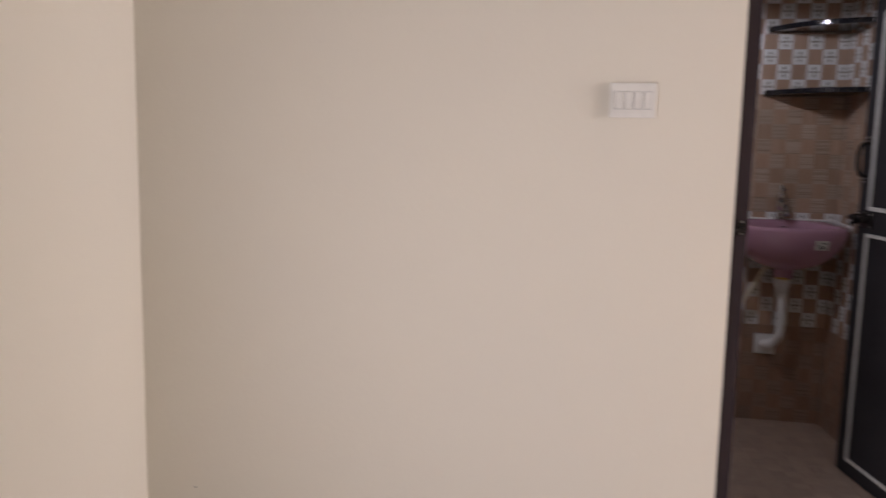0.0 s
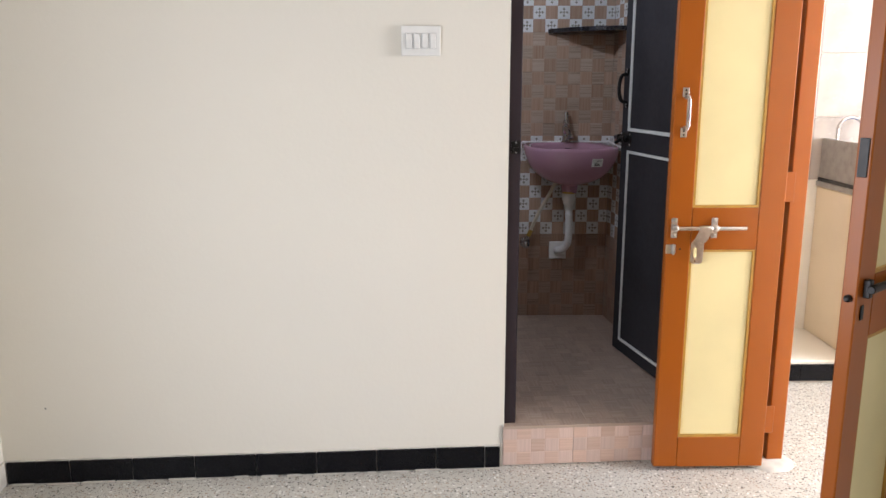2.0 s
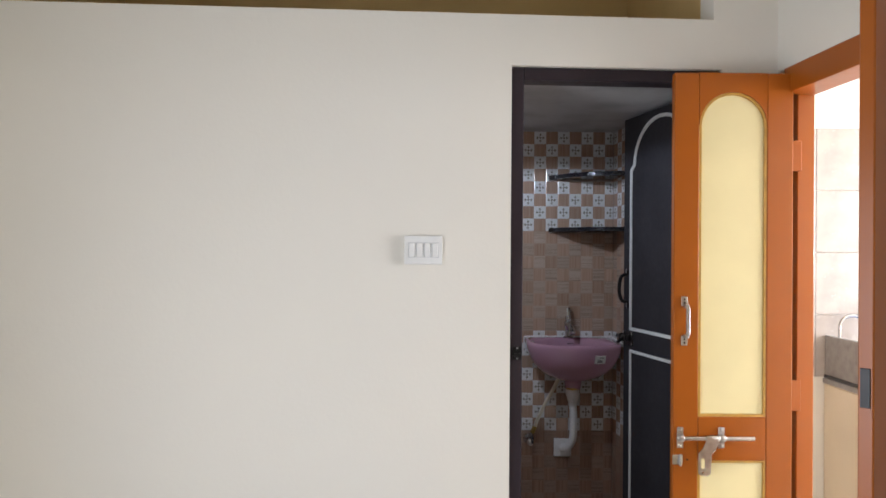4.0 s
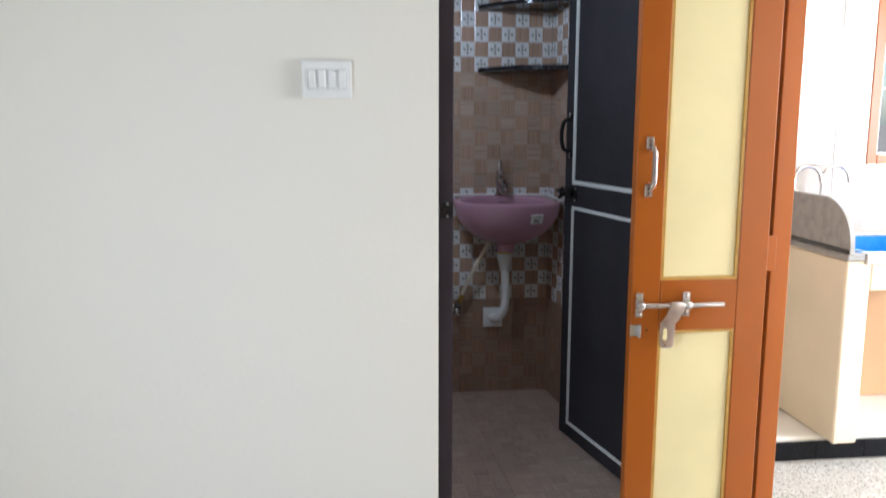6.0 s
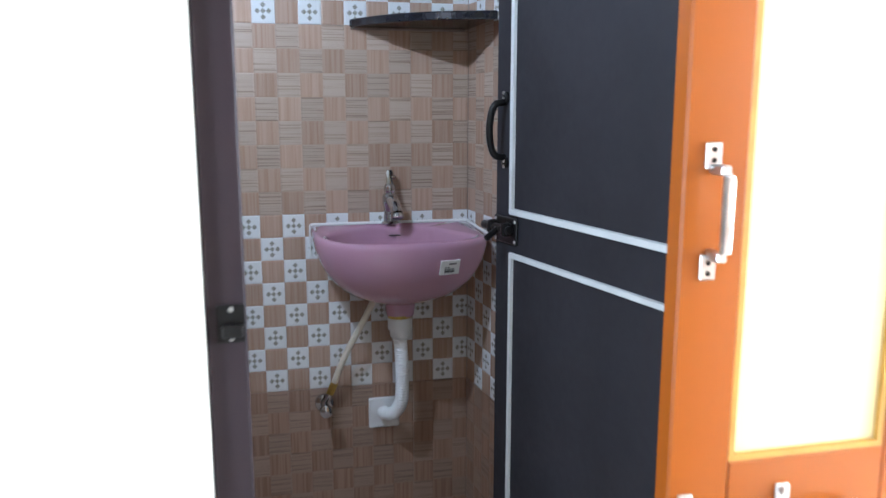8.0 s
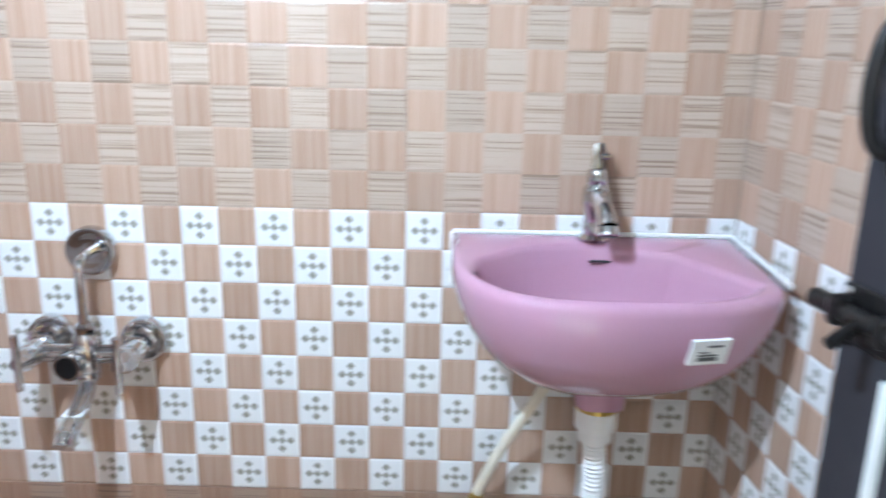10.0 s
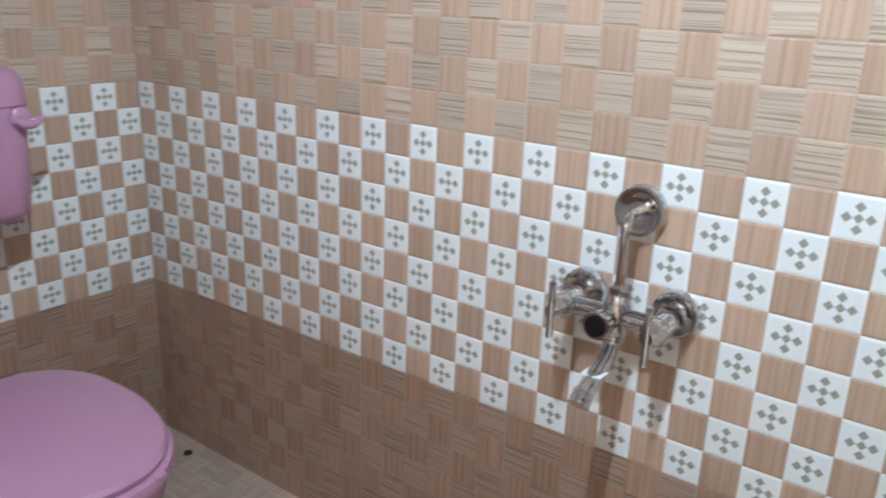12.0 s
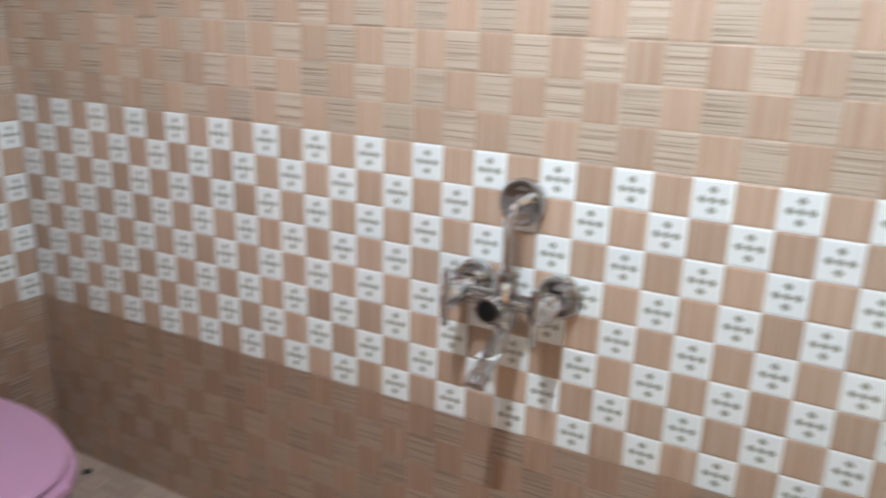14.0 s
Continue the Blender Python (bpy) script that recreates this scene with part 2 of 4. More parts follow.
def rings(loops, caps=True, closed=False, bm=None):
    """Skins a run of loops of equal length."""
    b = bmesh.new()
    vs = [[b.verts.new(p) for p in loop] for loop in loops]
    n = len(loops[0])
    pairs = list(zip(vs, vs[1:])) + ([(vs[-1], vs[0])] if closed else [])
    for a, c in pairs:
        for i in range(n):
            b.faces.new((a[i], a[(i + 1) % n], c[(i + 1) % n], c[i]))
    if caps and not closed:
        b.faces.new(vs[0][::-1])
        b.faces.new(vs[-1])
    bmesh.ops.recalc_face_normals(b, faces=b.faces[:])
    return merge(bm, b)


def lathe(profile, m=Matrix(), n=24, bm=None):
    """Turns (radius, height) pairs round z, then places them with m."""
    return rings([[m @ Vector((r * math.cos(2 * math.pi * i / n), r * math.sin(2 * math.pi * i / n), h)) for i in range(n)] for r, h in profile], bm=bm)


def along(p, q):
    """A pose at p whose z axis points to q."""
    p, q = Vector(p), Vector(q)
    return Matrix.Translation(p) @ (q - p).to_track_quat("Z", "Y").to_matrix().to_4x4()


def rod(p, q, r, n=14, bm=None, r2=None, bevel=0.0):
    h = (Vector(q) - Vector(p)).length
    r2 = r if r2 is None else r2
    prof = [(r, 0), (r2, h)] if not bevel else [(r - bevel, 0), (r, bevel), (r2, h - bevel), (r2 - bevel, h)]
    return lathe(prof, along(p, q), n, bm)


def tube(points, r, n=12, steps=6, bm=None, wave=0.0, pitch=0.006):
    """A round pipe along a smooth curve through the points; wave makes it corrugated."""
    pts = [Vector(p) for p in points]
    ext = [2 * pts[0] - pts[1], *pts, 2 * pts[-1] - pts[-2]]
    path = []
    for a, b2, c, e in zip(ext, ext[1:], ext[2:], ext[3:]):
        for k in range(steps):
            t = k / steps
            path.append(0.5 * ((2 * b2) + (c - a) * t + (2 * a - 5 * b2 + 4 * c - e) * t * t + (3 * b2 - a - 3 * c + e) * t ** 3))
    path.append(pts[-1])
    loops, up, run = [], None, 0.0
    for i, p in enumerate(path):
        d = (path[min(i + 1, len(path) - 1)] - path[max(i - 1, 0)]).normalized()
        if up is None:
            up = d.orthogonal().normalized()
        up = (up - d * up.dot(d)).normalized()
        side = d.cross(up)
        if i:
            run += (p - path[i - 1]).length
        rr = r[i * (len(r) - 1) // (len(path) - 1)] if isinstance(r, (list, tuple)) else r
        rr = rr * (1 + wave * math.sin(run / pitch * 2 * math.pi))
        loops.append([p + rr * (math.cos(2 * math.pi * j / n) * up + math.sin(2 * math.pi * j / n) * side) for j in range(n)])
    return rings(loops, bm=bm)


def prism(outline, depth, m=Matrix(), bevel=0.0, bm=None):
    """A flat outline in x, y pulled up along z by depth, then placed with m."""
    b = bmesh.new()
    lo = [b.verts.new((x, y, 0)) for x, y in outline]
    hi = [b.verts.new((x, y, depth)) for x, y in outline]
    n = len(outline)
    for i in range(n):
        b.faces.new((lo[i], lo[(i + 1) % n], hi[(i + 1) % n], hi[i]))
    b.faces.new(lo[::-1])
    b.faces.new(hi)
    bmesh.ops.recalc_face_normals(b, faces=b.faces[:])
    if bevel:
        bmesh.ops.bevel(b, geom=[e for e in b.edges if abs(e.verts[0].co.z - e.verts[1].co.z) < 1e-6], offset=bevel, segments=2, affect="EDGES", profile=0.5)
    b.transform(m)
    return merge(bm, b)


UPRIGHT = Matrix(((1, 0, 0, 0), (0, 0, 1, 0), (0, 1, 0, 0), (0, 0, 0, 1)))  # x, y of an outline become x, z; depth runs along y


# ---------------- the plan ----------------
YA, YA2 = 2.752, 2.865          # hall face and bathroom face of the wall between them
BX0, BX1, BY = 0.0, 2.207, 4.0  # bathroom: west and east faces, north face
BX2 = 2.332                     # the east face leans out towards the door
BF, BC = 0.19, 2.035            # bathroom floor and ceiling
HX0, HX1 = -0.10, 2.49          # hall: west and east faces
HY0, HC = -4.2, 2.95            # hall: south face and ceiling
KX0, KX1, KY0, KY1 = 2.585, 5.0, 0.6, 4.0
DX0, DX1, DZ = 1.597, 2.300, 2.06   # opening of the bathroom door
KD0, KD1, KDZ = 1.93, 2.742, 2.056   # opening of the kitchen door, along y
LZ = 2.225                          # sill of the loft


def structure(name, label, category, bm, material, smooth=False):
    return tagged(part(name, bm, material, smooth=smooth), label, category, kind="structure")


b = box(HX0 - 0.15, YA, 0, DX0, YA2, LZ)
box(DX0, YA, DZ, DX1, YA2, LZ, bm=b)
box(DX1, YA, 0, HX1, YA2, LZ, bm=b)
box(2.27, YA, LZ, HX1, YA2, HC, bm=b)
box(DX0, YA + 0.0018, 0, DX1, YA2, 0.135, bm=b)
structure("wall_north", "smooth cream painted wall with a bathroom doorway", "wall", b, M["wall"])
# opening made up for the hall's fill lamp
b = box(HX0 - 0.15, 1.27, 0, HX0, YA, HC)
box(HX0 - 0.15, HY0 - 0.2, 0, HX0, 0.15, HC, bm=b)
box(HX0 - 0.15, 0.15, 0, HX0, 1.27, 0.30, bm=b)
box(HX0 - 0.15, 0.15, 1.74, HX0, 1.27, HC, bm=b)
structure("wall_west", "smooth cream painted side wall with an added unseen opening", "wall", b, M["wall"])
b = box(HX1, HY0 - 0.2, 0, KX0, KD0, HC)
box(HX1, KD0, KDZ, KX0, KD1, HC, bm=b)
box(HX1, KD1, 0, KX0, YA2, HC, bm=b)
structure("wall_east", "cream painted wall with the kitchen doorway", "wall", b, M["wall"])
b = box(HX0 - 0.15, HY0 - 0.15, 0, HX1 + 0.4, HY0, HC)
structure("wall_south", "plain cream painted wall of the hall", "wall", b, M["wall"])
structure("floor", "speckled grey terrazzo floor", "floor", box(HX0 - 0.15, HY0 - 0.15, -0.12, KX1 + 0.15, BY + 0.15, 0), M["terrazzo"])
structure("ceiling", "plain white painted ceiling", "ceiling", box(HX0 - 0.15, HY0 - 0.15, HC, KX1 + 0.15, BY + 0.15, HC + 0.12), M["ceiling"])
# loft over the bathroom: an ochre recess
b = box(HX0 - 0.15, BY, LZ, KX0, BY + 0.12, HC)
box(2.27, YA2 + 0.04, LZ, 2.40, BY, HC, bm=b)
box(HX0 - 0.15, YA2, LZ, HX0 - 0.05, BY, HC, bm=b)
structure("loft_wall", "ochre painted recess of the loft", "wall", b, M["loft"])
structure("loft_floor", "cream concrete slab of the loft", "slab", box(HX0 - 0.15, YA2 + 0.0005, BC + 0.0205, 2.40, BY + 0.12, LZ - 0.004), M["wall"])
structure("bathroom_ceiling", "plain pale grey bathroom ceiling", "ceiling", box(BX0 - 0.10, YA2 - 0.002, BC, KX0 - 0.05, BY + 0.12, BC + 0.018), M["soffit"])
b = box(BX0 - 0.12, BY + 0.0018, 0, BX1 + 0.1, BY + 0.12, BC + 0.02)
structure("bathroom_wall_north", "tiled bathroom wall behind the basin and mixer", "wall", b, M["grout"])
b = box(BX0 - 0.12, YA2 - 0.15, 0, BX0 - 0.0018, BY + 0.0018, BC + 0.02)
structure("bathroom_wall_west", "tiled bathroom wall behind the toilet", "wall", b, M["grout"])
b = bmesh.new()
plan = [(BX1 + 0.0018, BY - 0.001), (BX2 + 0.0018, YA2), (KX0 - 0.001, YA2), (KX0 - 0.001, BY - 0.001)]
lo, hi = [b.verts.new((x, y, 0)) for x, y in plan], [b.verts.new((x, y, BC + 0.02)) for x, y in plan]
for i in range(4):
    b.faces.new((lo[i], lo[(i + 1) % 4], hi[(i + 1) % 4], hi[i]))
b.faces.new(lo[::-1])
b.faces.new(hi)
bmesh.ops.recalc_face_normals(b, faces=b.faces[:])
structure("bathroom_wall_east", "tiled bathroom wall beside the open door", "wall", b, M["grout"])
structure("bathroom_floor", "raised bathroom floor of beige tiles", "floor", box(BX0 - 0.012, YA + 0.03, 0, BX2 + 0.012, BY + 0.01, 0.128), M["grout"])
# kitchen shell
b = box(KX0, KY1, 0, 3.64, KY1 + 0.15, HC)
box(4.6, KY1, 0, KX1, KY1 + 0.15, HC, bm=b)
box(3.64, KY1, 0, 4.6, KY1 + 0.15, 1.16, bm=b)
box(3.64, KY1, 2.05, 4.6, KY1 + 0.15, HC, bm=b)
structure("kitchen_wall_north", "cream kitchen wall with a barred window", "wall", b, M["wall"])
# invented opening where the east fill lamp stands
b = box(KX1, KY0, 0, KX1 + 0.15, 1.46, HC)
box(KX1, 2.94, 0, KX1 + 0.15, KY1 + 0.15, HC, bm=b)
box(KX1, 1.46, 0, KX1 + 0.15, 2.94, 0.9, bm=b)
box(KX1, 1.46, 2.1, KX1 + 0.15, 2.94, HC, bm=b)
structure("kitchen_wall_east", "cream kitchen wall with an added unseen opening", "wall", b, M["wall"])
structure("kitchen_wall_south", "plain cream kitchen wall", "wall", box(KX0, KY0 - 0.15, 0, KX1 + 0.15, KY0, HC), M["wall"])


# ---------------- tiled surfaces of the bathroom ----------------
SX, SZ, ZT = 0.057, 0.060, 1.075   # printed squares, and the height of the checked band's top
tile_meshes = {}


def tile_mesh(kind, cols, rows, parity, clip=1.0, foot=0.0, su=SX, sv=SZ):
    """One glazed tile of printed squares, its lower left corner at the origin, u along x and v along y, its face at z = 0.
    clip: how much of the last column is left; foot: how much is cut off the lowest row."""
    key = (kind, cols, rows, parity, round(clip, 2), round(foot, 2), su)
    if key in tile_meshes:
        return tile_meshes[key]
    width, height, gap = (cols - 1 + clip) * su, (rows - foot) * sv, 0.0005
    lip, deep = (0.0038, 0.0013) if kind == "check" else (0.0030, 0.0006)
    bm = bmesh.new()
    sq, cell = bm.loops.layers.uv.new("square"), bm.loops.layers.uv.new("cell")

    def quad(pts, uvs, c, r, slot):
        f = bm.faces.new([bm.verts.new(p) for p in pts])
        f.material_index = slot
        for lp, t in zip(f.loops, uvs):
            lp[sq].uv = t
            lp[cell].uv = (c + 0.5, r + 0.5)

    for c in range(cols):
        for r in range(rows):
            x0, x1 = c * su, min((c + 1) * su, width)
            y0, y1 = max(0.0, (r - foot) * sv), (r + 1 - foot) * sv
            slot = (c + r + parity) % 2
            a, b2, d, e = x0 + (gap if c == 0 else 0), x1 - (gap if c == cols - 1 else 0), y0 + (gap if r == 0 else 0), y1 - (gap if r == rows - 1 else 0)
            u1, v0 = (x1 - x0) / su, 1 - (y1 - y0) / sv
            A = [(a, d, -deep), (b2, d, -deep), (b2, e, -deep), (a, e, -deep)]
            B = [(a + lip, d + lip, 0), (b2 - lip, d + lip, 0), (b2 - lip, e - lip, 0), (a + lip, e - lip, 0)]
            UV = [(0, v0), (u1, v0), (u1, 1), (0, 1)]
            quad(B, UV, c, r, slot)
            for i in range(4):
                j = (i + 1) % 4
                quad((A[i], A[j], B[j], B[i]), (UV[i], UV[j], UV[j], UV[i]), c, r, slot)
    # the tile's edge and back
    o = [(gap, gap), (width - gap, gap), (width - gap, height - gap), (gap, height - gap)]
    for i in range(4):
        j = (i + 1) % 4
        quad(((*o[i], -0.011), (*o[j], -0.011), (*o[j], -deep), (*o[i], -deep)), [(0.5, 0.5)] * 4, 0, 0, 0)
    quad([(*p, -0.011) for p in o[::-1]], [(0.5, 0.5)] * 4, 0, 0, 0)
    pair = dict(plain=("vstripe", "hstripe"), check=("motif", "vstripe"), dark=("vdark", "hdark"), floor=("vfloor", "hfloor"), riser=("vriser", "hriser"))[kind]
    me = mesh_of(kind + "_tile", bm, *(M[p] for p in pair))
    tile_meshes[key] = me
    return me


def lay(name, me, parent, m):
    ob = new(name, me)
    ob.parent = parent
    ob.matrix_basis = m
    return ob


def tile_wall(wall, m, total, joint0, check_parity, skip=None):
    """Covers a wall with courses of tiles. m takes (along, up, out) to the world; total: its length in squares;
    joint0: columns of the first tile, when it is cut."""
    starts, c = [], 0
    while c < total - 0.15:
        n = joint0 if c == 0 and joint0 else 6
        starts.append((c, min(n, total - c)))
        c += n
    for c, n in starts:
        cols = math.ceil(n - 0.1)
        clip = n - (cols - 1)
        for kind, z, rows, foot in (("dark", BF - 0.035, 7, 7 - (ZT - 8 * SZ - BF + 0.035) / SZ), ("check", ZT - 8 * SZ, 8, 0), ("plain", ZT, 8, 0), ("check", ZT + 8 * SZ, 8, 0)):
            par = (round(c) + check_parity + 1) % 2 if kind == "check" else (round(c) + check_parity) % 2
            lay("tile", tile_mesh(kind, cols, rows, par, min(clip, 1.0), foot), wall, m @ pose(c * SX, z, 0))


M["vriser"] = grained("riser_vertical_grain", (0.66, 0.50, 0.43), (0.60, 0.45, 0.385), 6, False, 0.35)
M["hriser"] = grained("riser_horizontal_grain", (0.65, 0.465, 0.375), (0.59, 0.415, 0.33), 6, True, 0.35)
get = bpy.data.objects.get


def basis(origin, u, v):
    u, v = Vector(u), Vector(v)
    w = u.cross(v)
    return Matrix(((u.x, v.x, w.x, origin[0]), (u.y, v.y, w.y, origin[1]), (u.z, v.z, w.z, origin[2]), (0, 0, 0, 1)))


tile_wall(get("bathroom_wall_north"), basis((BX0, BY, 0), (1, 0, 0), (0, 0, 1)), (BX1 - BX0) / SX, 0, 0)
depth = (BY - YA2) / SX
tile_wall(get("bathroom_wall_west"), basis((BX0, YA2, 0), (0, 1, 0), (0, 0, 1)), depth, depth - 18, 0)
tile_wall(get("bathroom_wall_east"), basis((BX1, BY, 0), Vector((BX2 - BX1, YA2 - BY, 0)).normalized(), (0, 0, 1)), depth, 0, 0)
# the south face, on both sides of the door
tile_wall(get("wall_north"), basis((DX0 - 0.01, YA2 + 0.0018, 0), (-1, 0, 0), (0, 0, 1)), (DX0 - 0.01) / SX, 0, 0)

# sloping floor of the bathroom
FALL = (0.179 - 0.150) / (BY - YA)


def floor_z(y):
    return 0.150 + (y - YA) * FALL


slope = Vector((0, 1, FALL)).normalized()
FS = 0.05
bath_floor = get("bathroom_floor")
floor_tile = tile_mesh("floor", 6, 6, 0, 1.0, 0, FS, FS)
for i in range(9):
    for j in range(5):
        x0, y0 = -0.203 + i * 0.3, YA - 0.006 + j * 0.3
        if j or DX0 - 0.01 < x0 + 0.004 < DX1 - 0.05:
            lay("tile", floor_tile, bath_floor, basis((x0, y0, floor_z(y0)), (1, 0, 0), slope))
        elif x0 < DX0:
            lay("tile", tile_mesh("floor", 6, 4, 0, 1.0, 0.3, FS, FS), bath_floor, basis((x0, y0 + 0.115, floor_z(y0 + 0.115)), (1, 0, 0), slope))
# riser of the step
for i, (x0, cols) in enumerate(((DX0 - 0.004, 5.0), (DX0 - 0.004 + 0.2505, 5.0), (DX0 - 0.004 + 0.501, 4.1))):
    kc = math.ceil(cols)
    lay("tile", tile_mesh("riser", kc, 3, i % 2, cols - kc + 1, 0, 0.05, 0.048), get("wall_north"), basis((x0, YA - 0.004, 0.003), (1, 0, 0), (0, 0, 1)))
b = box(DX0 - 0.012, YA - 0.003, 0.001, DX0 - 0.004, YA + 0.01, 0.155, 0.002)
tagged(part("step_edge_filler", b, M["cement"]), "rough pale cement filling beside the step", "cement", kind="structure")

# black skirting tiles of the hall
skirt = thing("baseboard", pose(0, 0, 0), "black glazed skirting tiles with pale joints", "skirting", kind="structure")
b = box(HX0, YA - 0.009, 0.001, DX0 - 0.014, YA - 0.001, 0.082)
box(HX0 + 0.001, 0.2, 0.001, HX0 + 0.009, YA - 0.009, 0.082, bm=b)
part("grout_bed", b, M["cement"], skirt)
smear = random.Random(5)
b = bmesh.new()
x = HX0 + 0.02
while x < DX0 - 0.03:
    w = smear.uniform(0.03, 0.11)
    box(x, YA - 0.024 - smear.uniform(0, 0.006), 0.0006, min(x + w, DX0 - 0.02), YA - 0.0146, 0.0025 + smear.uniform(0, 0.003), 0.0008, bm=b)
    x += w + smear.uniform(0.0, 0.05)
part("grout_smear", b, M["cement"], skirt, "pale grout smeared along the floor")
long_skirt = mesh_of("skirting_tile", box(0.001, -0.011, 0.002, 0.205, 0, 0.080, 0.0012), M["black"])
short_skirt = mesh_of("skirting_tile", box(0.001, -0.011, 0.002, 0.052, 0, 0.078, 0.0012), M["black"])
x = HX0 + 0.012
while x + 0.206 < DX0 - 0.06:
    lay("skirting_tile", long_skirt, skirt, pose(x, YA - 0.004, 0))
    x += 0.2065
lay("skirting_tile", mesh_of("skirting_tile", box(0.001, -0.011, 0.002, DX0 - 0.07 - x, 0, 0.080, 0.0012), M["black"]), skirt, pose(x, YA - 0.004, 0))
lay("skirting_tile", short_skirt, skirt, pose(DX0 - 0.068, YA - 0.004, 0))
for i in range(11):
    lay("skirting_tile", long_skirt, skirt, pose(HX0 + 0.004, YA - 0.014 - i * 0.2065, 0, 0, 0, -90))


# ---------------- hall: switch plate and small marks ----------------
M["gapshade"] = mat("rocker_gap_shade", (0.58, 0.58, 0.57), 0.5, var=0.03)


def switch_plate():
    t = thing("switch_plate", pose(1.3125, YA, 1.4545), "white plastic switch plate with four rocker switches", "switch")
    part("back_box", box(-0.060, -0.008, -0.0455, 0.060, 0, 0.0455, 0.002), M["white"], t)
    b = prism([(-0.061, -0.046), (0.061, -0.046), (0.061, 0.046), (-0.061, 0.046)], 0.006, UPRIGHT @ pose(0, 0, -0.014), 0.002)
    part("cover", b, M["white"], t)
    for i in range(4):
        b = box(-0.0095, -0.0045, -0.023, 0.0095, 0.0005, 0.023, 0.002)
        for v in b.verts:
            if v.co.y < -0.002:
                v.co.y -= 0.0022 * (v.co.z / 0.023)
        rocker = part("rocker", b, M["white"], t)
        rocker.location = (-0.0375 + i * 0.025, -0.0135, 0)
        # shade in the gap round each rocker, put in as a thin grey plate
        frame_ = part("rocker_gap", box(-0.0108, -0.0008, -0.0245, 0.0108, 0.0004, 0.0245), M["gapshade"], t)
        frame_.location = (-0.0375 + i * 0.025, -0.0139, 0)


switch_plate()
for x, z, r in ((0.055, 0.265, 0.003), (0.11, 0.03, 0.002)):
    b = lathe([(r, 0), (r * 0.7, 0.0012)], pose(x, YA - 0.0002, z, 90), 10)
    tagged(part("wall_chip", b, M["print"]), "tiny dark chip in the cream wall paint", "mark", kind="structure")


# ---------------- bathroom door ----------------
def bathroom_frame():
    t = thing("door_1", pose(0, 0, 0), "dark plum painted bathroom door frame", "door frame", kind="structure")
    y0, y1 = YA + 0.022, YA2 - 0.004
    part("jamb", box(DX0 + 0.001, y0, floor_z(y0) - 0.01, DX0 + 0.044, y1, DZ - 0.001, 0.003), M["plum"], t)
    part("jamb", box(DX1 - 0.044, y0, floor_z(y0) - 0.01, DX1 - 0.001, y1, DZ - 0.001, 0.003), M["plum"], t)
    part("head", box(DX0 + 0.0445, y0, DZ - 0.042, DX1 - 0.0445, y1, DZ - 0.001, 0.003), M["plum"], t)
    k = part("strike", box(DX0 + 0.012, y0 - 0.004, 1.098, DX0 + 0.042, y0 - 0.0005, 1.140, 0.001), M["darkmetal"], t, "small black metal strike plate")
    b = box(DX0 + 0.016, y0 - 0.016, 1.105, DX0 + 0.040, y0 - 0.0045, 1.120, 0.003)
    part("staple", b, M["darkmetal"], k)
    for z in (1.103, 1.135):
        part("screw", lathe([(0.0035, 0), (0.0025, 0.0015)], pose(DX0 + 0.027, y0 - 0.0042, z, 90), 10), M["steel"], k)


bathroom_frame()


def bead(points, w, d, m):
    """A raised strip of width w and height d along a closed outline in x, y."""
    n = len(points)
    P = [Vector((*p, 0)) for p in points]
    loops = []
    for i in range(n):
        a, c, e = P[i - 1], P[i], P[(i + 1) % n]
        d1, d2 = (c - a).normalized(), (e - c).normalized()
        nrm = (Vector((-d1.y, d1.x, 0)) + Vector((-d2.y, d2.x, 0))).normalized()
        s = w / 2 / max(0.4, nrm.dot(Vector((-d1.y, d1.x, 0))))
        loops.append([m @ (c - nrm * s), m @ (c - nrm * s * 0.8 + Vector((0, 0, d))), m @ (c + nrm * s * 0.8 + Vector((0, 0, d))), m @ (c + nrm * s)])
    return rings(loops, caps=False, closed=True)


def arched(x0, x1, z0, z1, rise, n=14, shoulder=0.0):
    """A rectangle with a round head, anticlockwise; shoulder: a small straight step beside the arch."""
    out = [(x0, z0), (x1, z0)] + ([(x1, z1 - rise - 0.02)] if shoulder else [])
    cx, r = (x0 + x1) / 2, (x1 - x0) / 2 - shoulder
    for i in range(n + 1):
        a = math.pi * i / n
        out.append((cx + r * math.cos(a), z1 - rise + rise * math.sin(a)))
    if shoulder:
        out.append((x0, z1 - rise - 0.02))
    return out


